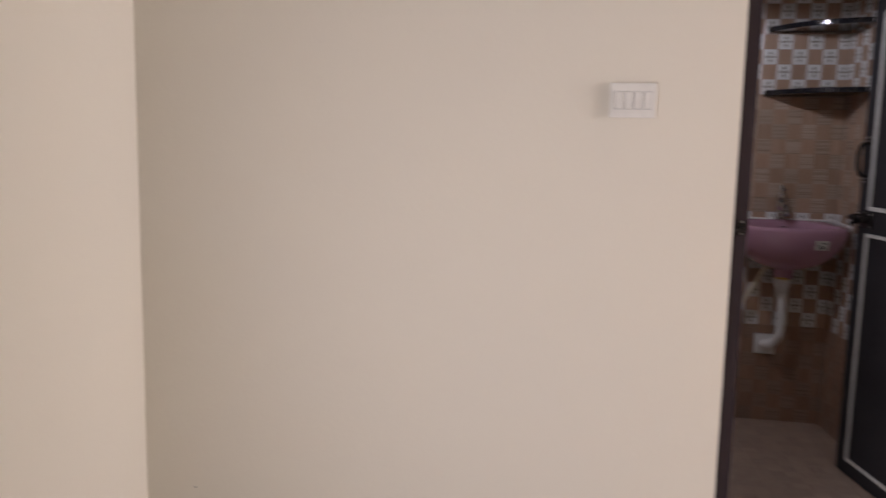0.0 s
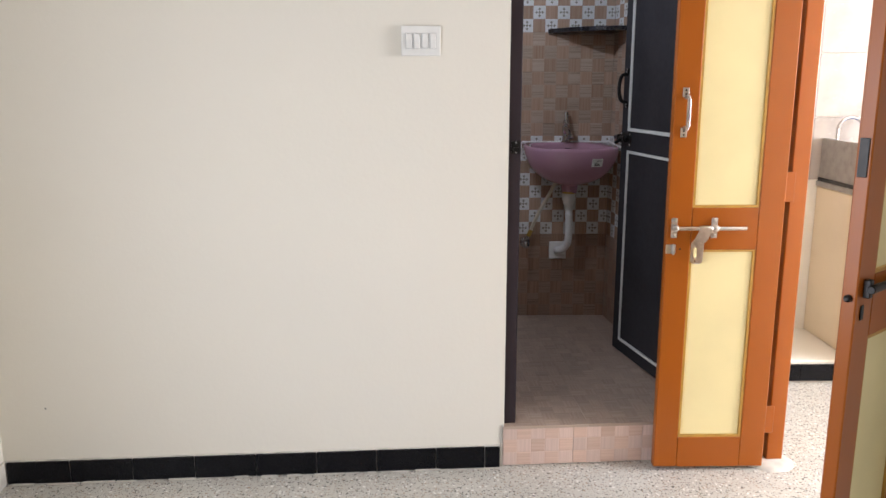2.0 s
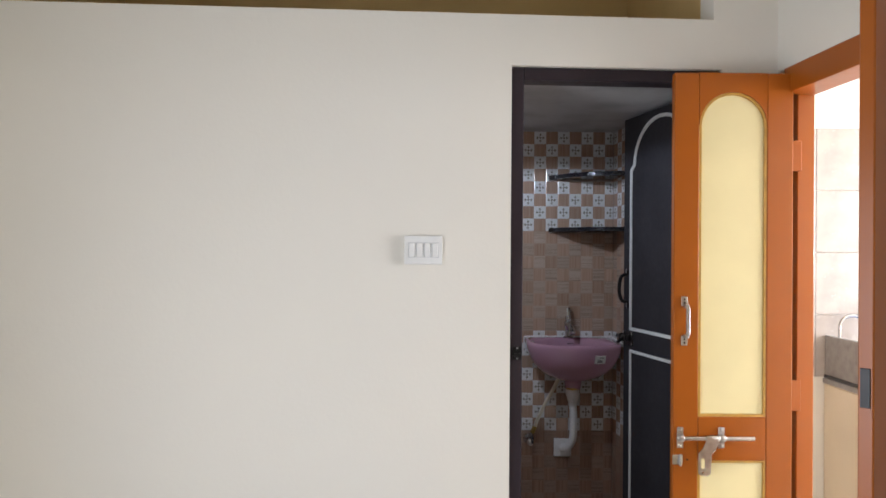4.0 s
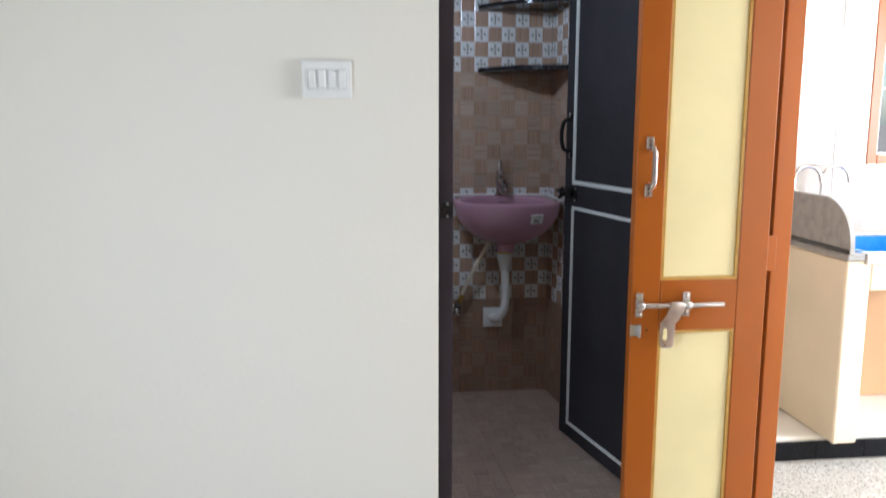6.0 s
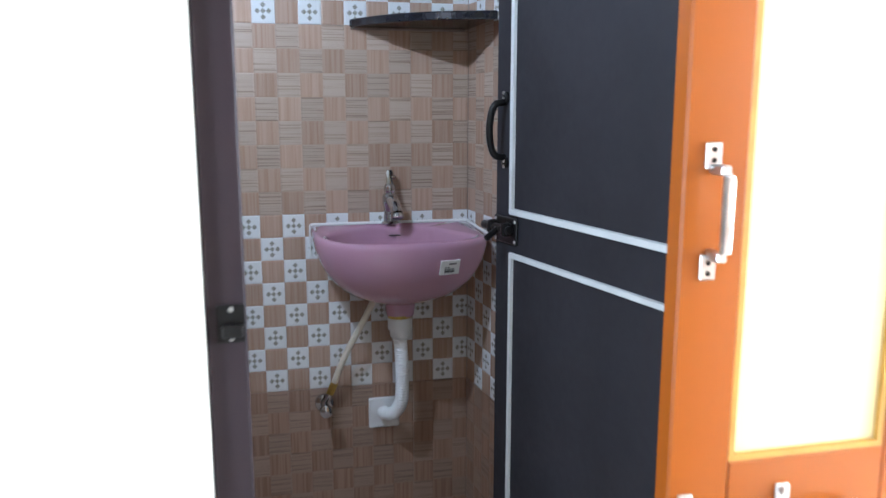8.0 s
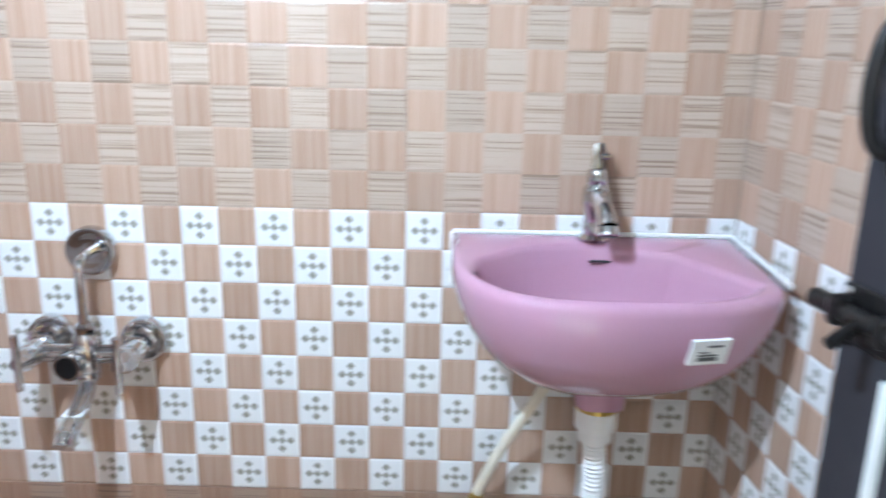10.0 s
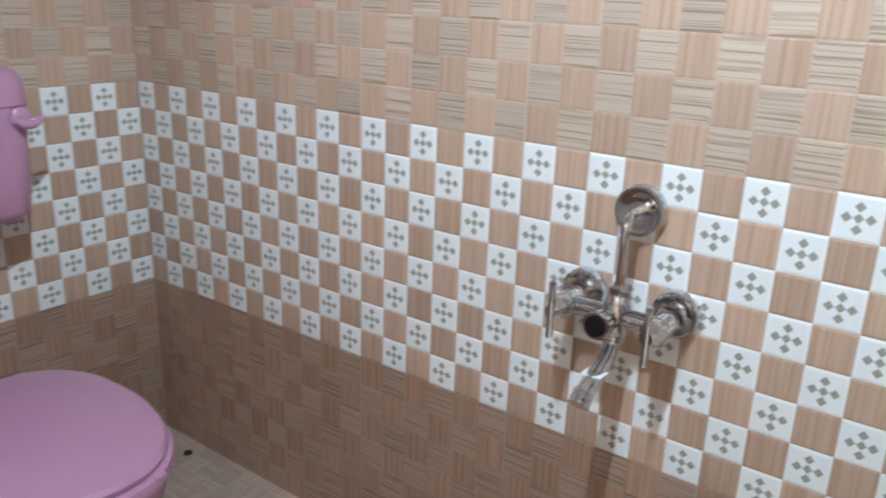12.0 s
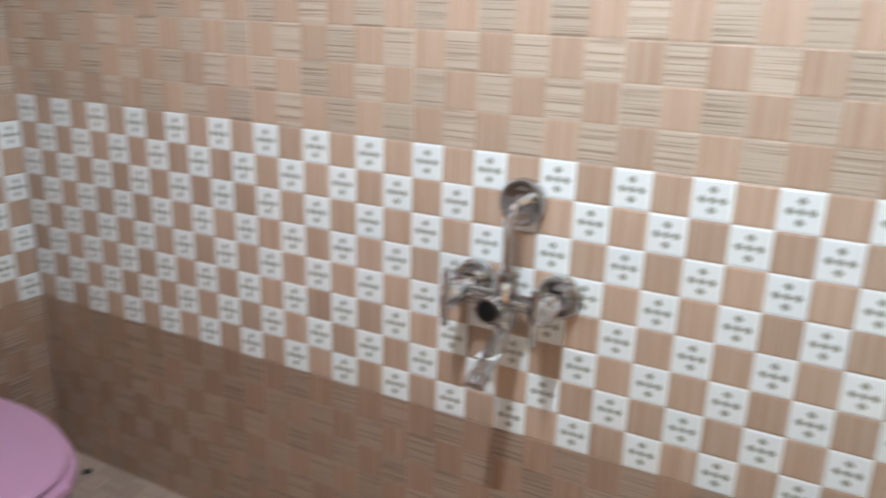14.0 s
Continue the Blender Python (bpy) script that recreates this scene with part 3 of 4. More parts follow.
def bathroom_door():
    hinge, free = Vector((2.285, 2.918, 0)), Vector((2.1552, 3.5563, 0))
    u = (free - hinge).normalized()
    wide = (free - hinge).length
    base = floor_z(3.2) + 0.006
    # x: along the leaf from its hinge, z: up, -y: towards the bathroom
    m = Matrix(((u.x, -u.y, 0, hinge.x), (u.y, u.x, 0, hinge.y), (0, 0, 1, 0), (0, 0, 0, 1)))
    # y of the leaf points west, so the seen face is at +y
    t = thing("bathroom_door", m, "dark slate painted bathroom door with white beading, standing open", "door")
    top = 2.018
    part("leaf", box(0, -0.030, base, wide, 0, top, 0.003), M["slate"], t)
    face = Matrix(((1, 0, 0, 0), (0, 0, 1, 0), (0, 1, 0, 0), (0, 0, 0, 1)))  # outline x, y to x, z; out along +y
    lower = [(0.074, 0.226), (wide - 0.074, 0.226), (wide - 0.074, 1.042), (0.074, 1.042)]
    part("beading", bead(lower, 0.012, 0.006, face), M["beading"], t, "white painted moulding")
    part("beading", bead(arched(0.074, wide - 0.074, 1.135, 1.985, 0.17, 16, 0.03), 0.0145, 0.006, face), M["beading"], t, "white painted moulding")
    # pull handle
    hx = wide - 0.042
    h = part("handle", tube([(hx, 0.004, 1.246), (hx + 0.002, 0.024, 1.250), (hx + 0.005, 0.033, 1.268), (hx + 0.006, 0.037, 1.302), (hx + 0.005, 0.033, 1.338), (hx + 0.002, 0.024, 1.356), (hx, 0.004, 1.360)], 0.0075, 10), M["darkmetal"], t, "black metal pull handle", smooth=True)
    for z, s in ((1.236, -1), (1.370, 1)):
        part("foot", lathe([(0.0125, 0.0), (0.0125, 0.004), (0.010, 0.006)], pose(hx, 0.0005, z, -90), 16), M["darkmetal"], h, smooth=True)
        for k in (-0.003, 0.009):
            part("screw", lathe([(0.0042, 0), (0.0034, 0.002)], pose(hx + 0.002 * s, 0.006, z + s * k, -90), 10), M["steel"], h)
    # tower bolt
    p = part("bolt_plate", box(wide - 0.100, 0.0005, 1.066, wide - 0.004, 0.006, 1.122, 0.002), M["darkmetal"], t, "black metal tower bolt")
    part("bolt", rod((wide - 0.092, 0.017, 1.098), (wide + 0.022, 0.017, 1.098), 0.0095, 16, bevel=0.002), M["darkmetal"], p, smooth=True)
    for x in (wide - 0.078, wide - 0.018):
        part("keeper", box(x - 0.009, 0.006, 1.083, x + 0.009, 0.029, 1.113, 0.006, 2), M["darkmetal"], p)
    part("knob", rod((wide - 0.048, 0.018, 1.098), (wide - 0.052, 0.052, 1.078), 0.0068, 12, bevel=0.002), M["darkmetal"], p, smooth=True)
    for x in (wide - 0.093, wide - 0.012):
        for z in (1.073, 1.115):
            part("screw", lathe([(0.0042, 0), (0.0032, 0.0018)], pose(x, 0.006, z, -90), 8), M["steel"], p)
    for z in (0.5, 1.1, 1.75):
        part("hinge", rod((-0.004, 0.004, z - 0.045), (-0.004, 0.004, z + 0.045), 0.006, 10), M["darkmetal"], t)


bathroom_door()


# ---------------- kitchen doorway with two narrow leaves ----------------
def kitchen_frame():
    t = thing("door_2", pose(0, 0, 0), "orange-brown enamelled frame of the kitchen doorway", "door frame", kind="structure")
    x0, x1 = HX1 - 0.008, KX0 + 0.004
    xj = HX1 + 0.040
    part("jamb", box(xj, KD1 - 0.045, 0.014, x1, KD1 + 0.012, KDZ, 0.003), M["orange"], t)
    part("jamb", box(x0, KD0 - 0.012, 0.014, x1, KD0 + 0.045, KDZ, 0.003), M["orange"], t)
    part("head", box(x0 + 0.001, KD0 + 0.0455, KDZ - 0.085, x1 - 0.001, KD1 - 0.0455, KDZ - 0.001, 0.003), M["orange"], t)
    part("bolt_socket", lathe([(0.012, 0), (0.012, 0.004), (0.007, 0.004), (0.006, 0.001)], pose(x0, 2.235, KDZ - 0.03, 0, -90, 0), 12), M["darkmetal"], t)
    for z in (0.12, 0.94, 1.72):
        b = box(xj - 0.022, KD1 - 0.052, z, xj + 0.012, KD1 - 0.0455, z + 0.10, 0.002)
        part("hinge", b, M["orange"], t, "steel hinge painted over in orange-brown")
    # pale cement about the foot
    b = lathe([(0.085, 0.0), (0.078, 0.008), (0.055, 0.016), (0.0, 0.017)], pose(2.545, KD1 - 0.03, 0), 22)
    for v in b.verts:
        v.co.x += 0.010 * noise.noise(v.co * 30)
        v.co.y += 0.010 * noise.noise(v.co * 30 + Vector((4, 1, 0)))
    tagged(part("cement_patch", b, M["cement"], smooth=True), "rough pale cement patch at the foot of the door frame", "cement", kind="structure")


kitchen_frame()


def kitchen_leaf(m, near):
    """A leaf with its hinge at the origin, running along -x; the face with the panels shown is at y = 0, out along -y."""
    if near:
        label = "narrow orange-brown kitchen door leaf with yellow panels, half in shade"
    else:
        label = "narrow orange-brown kitchen door leaf with two yellow panels, standing open"
    t = thing("kitchen_door_leaf", m, label, "door", "leaves of the kitchen door")
    W, z0, z1 = 0.382, 0.014, 2.030
    px0, px1 = -W + 0.080, -0.084     # panel's sides
    # stiles and rails, with the arch cut out of the top rail
    stile = lambda a, c: box(a, 0, z0, c, 0.032, z1, 0.003)
    part("stile", stile(-W, px0), M["orange"], t)
    part("stile", stile(px1, 0), M["orange"], t)
    part("rail", box(px0 + 0.0004, 0, z0, px1 - 0.0004, 0.032, 0.124, 0.002), M["orange"], t)
    part("rail", box(px0 + 0.0004, 0, 0.788, px1 - 0.0004, 0.032, 0.928, 0.002), M["orange"], t)
    rise, n = 0.105, 16
    cx, r = (px0 + px1) / 2, (px1 - px0) / 2 - 0.0004
    out = [(cx - r, 1.968 - rise)] + [(cx + r * math.cos(math.pi - math.pi * i / n), 1.968 - rise + rise * math.sin(math.pi * i / n)) for i in range(1, n)] + [(cx + r, 1.968 - rise), (cx + r, z1), (cx - r, z1)]
    part("rail", prism(out, 0.032, UPRIGHT), M["orange"], t)
    part("panel", box(px0 - 0.004, 0.010, 0.120, px1 + 0.004, 0.022, 0.792), M["yellow"], t, "pale yellow panel")
    part("panel", box(px0 - 0.004, 0.010, 0.924, px1 + 0.004, 0.022, 1.975), M["yellow"], t, "pale yellow panel")
    face = Matrix(((1, 0, 0, 0), (0, 0, -1, 0), (0, 1, 0, 0), (0, 0, 0, 1)))
    inset = Matrix.Translation((0, 0.0098, 0)) @ face
    sq = [(px0 + 0.004, 0.128), (px1 - 0.004, 0.128), (px1 - 0.004, 0.784), (px0 + 0.004, 0.784)]
    part("beading", bead(sq, 0.009, 0.007, inset), M["ochre"], t, "thin ochre bead round the panel")
    part("beading", bead(arched(px0 + 0.004, px1 - 0.004, 0.932, 1.964, rise), 0.009, 0.007, inset), M["ochre"], t, "thin ochre bead round the panel")
    if not near:
        # pull handle
        hx = -W + 0.034
        h = part("handle", box(hx - 0.003, -0.034, 1.190, hx + 0.010, -0.026, 1.278, 0.003, 2), M["steel"], t, "worn steel pull handle")
        for z, s in ((1.186, -1), (1.282, 1)):
            part("arm", box(hx - 0.004, -0.028, z - 0.006, hx + 0.008, -0.0005, z + 0.006, 0.002), M["steel"], h)
            part("foot", box(hx - 0.010, -0.004, min(z, z + s * 0.03), hx + 0.010, -0.0005, max(z, z + s * 0.03), 0.0012), M["steel"], h)
            for k in (0.010, 0.022):
                part("screw", lathe([(0.0032, 0), (0.0026, 0.0012)], pose(hx, -0.004, z + s * k, 90), 8), M["darkmetal"], h)
        # sliding bolt with its hasp
        bx, bz = -W + 0.004, 0.862
        a = part("bolt", rod((bx + 0.004, -0.016, bz), (bx + 0.252, -0.016, bz), 0.0062, 14, bevel=0.001), M["steel"], t, "worn steel sliding bolt with a hasp", smooth=True)
        for x in (bx + 0.018, bx + 0.150):
            part("bracket", box(x - 0.010, -0.005, bz - 0.033, x + 0.010, -0.0005, bz + 0.033, 0.0015), M["steel"], a)
            part("strap", lathe([(0.0105, -0.009), (0.0115, -0.007), (0.0115, 0.007), (0.0105, 0.009)], pose(x, -0.013, bz, 0, 90), 14), M["steel"], a, smooth=True)
            for s in (-1, 1):
                part("rivet", lathe([(0.0062, 0), (0.0055, 0.003), (0.002, 0.0045)], pose(x, -0.005, bz + s * 0.025, 90), 10), M["steel"], a, smooth=True)
        part("collar", lathe([(0.0090, 0), (0.0098, 0.002), (0.0098, 0.040), (0.0090, 0.042)], pose(bx + 0.098, -0.016, bz, 0, 90), 14), M["steel"], a, smooth=True)
        out = [(-0.006, 0.0), (0.030, 0.0), (0.030, -0.012), (0.020, -0.035), (0.008, -0.048), (0.006, -0.108), (-0.002, -0.116), (-0.026, -0.116), (-0.034, -0.108), (-0.034, -0.046), (-0.022, -0.032)]
        hasp = part("hasp", prism(out, 0.003, Matrix.Translation((bx + 0.104, -0.026, bz)) @ UPRIGHT, 0.0008), M["steel"], a)
        slot = [(-0.020 + 0.006 * math.cos(q), (-0.088 if math.sin(q) < 0 else -0.066) + 0.006 * math.sin(q)) for q in [math.pi * 2 * (i + 0.5) / 12 for i in range(12)]]
        part("slot", prism(slot, 0.0006, Matrix.Translation((bx + 0.104, -0.0268, bz)) @ UPRIGHT), M["yellow"], hasp)
        # small lock staple
        s = part("staple_plate", box(bx - 0.006, -0.005, bz - 0.085, bx + 0.026, -0.0005, bz - 0.055, 0.0012), M["steel"], t, "small steel staple")
        part("staple", box(bx + 0.012, -0.020, bz - 0.088, bx + 0.020, -0.005, bz - 0.052, 0.003), M["steel"], s)
        part("screw_hole", lathe([(0.0032, 0), (0.003, 0.0005)], pose(bx + 0.042, -0.0001, bz - 0.071, 90), 8), M["rubber"], t)
    else:
        h = part("bolt", rod((-W + 0.022, -0.018, 0.905), (-W + 0.20, -0.018, 0.905), 0.009, bevel=0.002), M["darkmetal"], t, "black metal sliding bolt", smooth=True)
        part("bracket", box(-W + 0.024, -0.016, 0.885, -W + 0.040, -0.0005, 0.925, 0.002), M["darkmetal"], h)
        part("keyhole_plate", box(-W + 0.022, -0.003, 0.835, -W + 0.036, -0.0004, 0.868, 0.001), M["darkmetal"], t)
        part("stud", lathe([(0.008, 0), (0.008, 0.008), (0.004, 0.012)], pose(-W, 0.016, 0.885, 0, -90, 0), 12), M["darkmetal"], t, smooth=True)
        part("edge_plate", box(-W - 0.003, 0.006, 1.14, -W - 0.0004, 0.026, 1.22, 0.001), M["darkmetal"], t)
    return t


M["ochre"] = mat("ochre_bead_paint", (0.50, 0.28, 0.05), 0.4, var=0.1, scale=20)
kitchen_leaf(pose(2.498, 2.706, 0), False)
kitchen_leaf(pose(2.530, 1.985, 0, 0, 0, 38.5), True)


# ---------------- wash basin ----------------
def basin_outline(inset=0.0, pull=0.0, n=44):
    """The basin's plan: straight along the wall behind and along the side wall, a bow in front."""
    x0, x1, back, front = 1.780, 2.203, 3.998, 3.714
    corner = 3.800                                  # where the bow leaves the side wall
    pts = [[x0 + inset, back - inset]]
    cx = 1.992
    for i in range(n):
        a = math.pi * (i + 0.5) / n                 # from west round the front to east
        c, s = -math.cos(a), math.sin(a)
        if c < 0:
            x = cx - (cx - x0 - inset) * abs(c) ** 0.66
            y = back - 0.10 - (back - 0.10 - front - inset) * s ** 0.86
        else:
            x = cx + (x1 - cx - inset) * c ** 0.84
            y = corner - (corner - front - inset) * s ** 0.95
        pts.append([x, y])
    pts.append([x1 - inset, back - inset])
    k = 12
    for i in range(1, k):
        pts.append([x1 - inset + (x0 - x1 + 2 * inset) * i / k, back - inset])
    return [(x + (1.998 - x) * pull, y + (3.885 - y) * pull) for x, y in pts]


def wash_basin():
    t = thing("wash_basin", pose(2.0, 3.9, 1.05), "glossy pink wall-hung wash basin in the tiled corner", "basin")
    t_inv = pose(-2.0, -3.9, -1.05)

    def ring(out, z, dip=0.0):
        return [t_inv @ Vector((x, y, z - dip * max(0, (3.96 - y)))) for x, y in out]

    loops = []
    # under side from the waste up to the rim
    for pull, z in ((0.84, 0.822), (0.82, 0.852), (0.70, 0.860), (0.53, 0.872), (0.38, 0.888), (0.27, 0.906), (0.175, 0.928), (0.105, 0.953), (0.05, 0.980), (0.015, 1.006), (0.0, 1.030)):
        loops.append(ring(basin_outline(0.0, pull), z, 0.055 * max(0.0, (z - 0.90) / 0.134)))
    for inset, z in ((0.0008, 1.037), (0.003, 1.0425), (0.007, 1.0455), (0.012, 1.0462)):
        loops.append(ring(basin_outline(inset), z, 0.055))

    def bowl(scale, z):
        out = []
        for x, y in basin_outline(0.012):
            dx, dy = x - 1.996, y - 3.838
            deep = 0.110 if dy < 0 else 0.114 - 0.030 * max(0.0, min(1.0, dx / 0.12))
            wide = 0.186 if dx < 0 else 0.188
            k = scale / (abs(dx / wide) ** 2.25 + abs(dy / deep) ** 2.25) ** (1 / 2.25)
            out.append((1.996 + dx * k, 3.838 + dy * k))
        return ring(out, z, 0.055 * max(0.0, (z - 0.92) / 0.125))

    for scale, z in ((1.035, 1.0455), (1.0, 1.0425), (0.975, 1.034), (0.955, 1.010), (0.915, 0.975), (0.84, 0.945), (0.68, 0.925), (0.42, 0.915), (0.10, 0.912)):
        loops.append(bowl(scale, z))
    part("bowl", rings(loops), M["pink"], t, smooth=True)
    # waste collar inside and overflow slot
    part("waste", lathe([(0.024, 0), (0.026, 0.002), (0.020, 0.003), (0.012, 0.001)], pose(-0.01, -0.05, -0.1365), 20), M["chrome"], t, smooth=True)
    part("overflow_slot", box(-0.015, -0.0025, -0.0014, 0.015, 0.0035, 0.0014, 0.0007), M["rubber"], t, "thin dark overflow slot").location = (-0.004, 0.0425, -0.030)
    # sealant round the wall joint
    part("sealant", box(-0.219, 0.0945, -0.0065, 0.203, 0.1005, 0.0005, 0.002), M["white"], t, "white sealant line")
    part("sealant", rod((0.2045, 0.094, -0.004), (0.2065, -0.112, -0.012), 0.0042, 8), M["white"], t, "white sealant line")
    part("sealant", box(-0.2225, 0.094, -0.085, -0.2185, 0.1005, -0.004, 0.0015), M["white"], t, "white sealant line")
    # label on the front
    lo, hi = ring(basin_outline(0.0, 0.105), 0.953, 0.055 * 0.4), ring(basin_outline(0.0, 0.015), 1.006, 0.055 * 0.79)
    i = min((k for k in range(len(lo)) if lo[k].y < -0.06), key=lambda k: abs((lo[k].x + hi[k].x) / 2 - 0.098))
    up = (hi[i] - lo[i]).normalized()
    side = (lo[i + 1] - lo[i - 1]).normalized()
    n = side.cross(up).normalized()
    up = n.cross(side)
    mid = (lo[i] + hi[i]) / 2 + n * 0.004
    m = Matrix(((side.x, up.x, n.x, mid.x), (side.y, up.y, n.y, mid.y), (side.z, up.z, n.z, mid.z), (0, 0, 0, 1)))
    s = part("sticker", box(-0.025, -0.019, -0.005, 0.025, 0.019, 0.0), M["paper"], t, "small white paper label")
    s.matrix_basis = m
    for x0, x1, y, h in ((-0.004, 0.016, 0.010, 0.0018), (-0.014, 0.000, 0.001, 0.0010), (-0.014, 0.011, -0.004, 0.0014), (-0.014, 0.012, -0.010, 0.0030)):
        part("print_bar", box(x0, y - h, 0.0001, x1, y + h, 0.0006), M["print"], s)
    part("tailpiece", lathe([(0.036, 0.03), (0.034, 0.0), (0.030, -0.004)], pose(0, 0, -0.235), 20), M["pink"], t, smooth=True)
    return t


M["paper"] = mat("label_paper", (0.78, 0.77, 0.74), 0.6, var=0.03, scale=20)
wash_basin()


def basin_tap():
    t = thing("basin_tap", pose(1.988, 3.968, 1.046), "chrome pillar tap standing on the basin ledge", "tap")
    part("base", lathe([(0.024, 0.0005), (0.024, 0.004), (0.019, 0.008), (0.015, 0.012)], n=24), M["chrome"], t, smooth=True)
    part("pillar", lathe([(0.0175, 0.010), (0.0165, 0.026), (0.0155, 0.040), (0.0175, 0.048), (0.0195, 0.056), (0.0195, 0.074), (0.0170, 0.080), (0.0140, 0.084)], n=24), M["chrome"], t, smooth=True)
    sp = part("spout", tube([(0, -0.004, 0.064), (0.002, -0.020, 0.064), (0.004, -0.042, 0.058), (0.006, -0.058, 0.047), (0.007, -0.066, 0.036)], [0.0150, 0.0155, 0.0150, 0.0145, 0.0145, 0.0155], 18), M["chrome"], t, smooth=True)
    tip = part("nozzle", lathe([(0.0155, 0), (0.0170, 0.003), (0.0170, 0.012), (0.0142, 0.0135)], pose(0.0072, -0.0665, 0.036, 160), 20), M["chrome"], sp, smooth=True)
    tip["label"] = "chrome nozzle ring"
    part("aerator", lathe([(0.0136, 0.0125), (0.0128, 0.0145)], pose(0.0072, -0.0665, 0.036, 160), 16), M["darkmetal"], sp)
    k = part("stem", lathe([(0.0140, 0.084), (0.0155, 0.088), (0.0155, 0.100), (0.0120, 0.106)], n=20), M["chrome"], t, smooth=True)
    part("lever", prism([(-0.0105, 0.0), (0.0105, 0.0), (0.0080, 0.018), (0.0100, 0.032), (0.006, 0.040), (-0.006, 0.040), (-0.0100, 0.032), (-0.0080, 0.018)], 0.009, pose(0, 0.004, 0.102, 82), 0.0015), M["chrome"], k, smooth=True)
    part("lever_knob", lathe([(0.002, -0.006), (0.0055, -0.003), (0.0055, 0.003), (0.002, 0.006)], pose(0.010, -0.004, 0.124, 0, 90), 14), M["chrome"], k, smooth=True)


basin_tap()


def waste_pipe():
    t = thing("waste_pipe", pose(1.998, 3.895, 0.822), "white corrugated plastic waste pipe below the basin", "pipe")
    part("seal", lathe([(0.030, -0.001), (0.031, -0.010)], n=20), M["brass"], t, "yellow sealing ring")
    part("coupler", lathe([(0.029, -0.010), (0.031, -0.014), (0.031, -0.040), (0.028, -0.044), (0.0255, -0.048), (0.0255, -0.060), (0.020, -0.066)], n=22), M["white"], t, smooth=True)
    part("hose", tube([(0, 0, -0.062), (0.004, 0, -0.12), (0.006, 0.004, -0.19), (0.003, 0.012, -0.25), (-0.012, 0.040, -0.288), (-0.026, 0.075, -0.302), (-0.032, 0.100, -0.306)], 0.0175, 14, 26, wave=0.07, pitch=0.0075), M["white"], t, smooth=True)
    part("wall_plate", box(-0.072, 0.094, -0.350, 0.012, 0.1035, -0.264, 0.003), M["white"], t, "square white wall plate")


waste_pipe()


def angle_valve():
    t = thing("angle_valve", pose(1.805, 3.998, 0.555), "chrome angle valve with a cream flexible hose", "valve")
    part("flange", lathe([(0.026, 0), (0.024, 0.006), (0.014, 0.009)], pose(0, 0, 0, 90), 20), M["chrome"], t, smooth=True)
    part("body", rod((0, -0.006, 0), (0, -0.055, 0), 0.011, 16, bevel=0.002), M["chrome"], t, smooth=True)
    part("knob", lathe([(0.012, 0), (0.017, 0.003), (0.017, 0.016), (0.013, 0.019)], pose(0, -0.054, -0.001, 90), 14), M["chrome"], t, smooth=True)
    part("outlet", rod((0, -0.032, 0.008), (0.014, -0.036, 0.040), 0.009, 14), M["chrome"], t, smooth=True)
    h = part("hose", tube([(0.024, -0.038, 0.064), (0.040, -0.045, 0.110), (0.066, -0.056, 0.170), (0.100, -0.075, 0.240), (0.132, -0.095, 0.312), (0.146, -0.100, 0.345)], 0.0085, 12), M["cream_pl"], t, "cream flexible supply hose", smooth=True)
    part("nut", rod((0.013, -0.036, 0.037), (0.026, -0.039, 0.068), 0.0115, 6), M["brass"], h)


angle_valve()


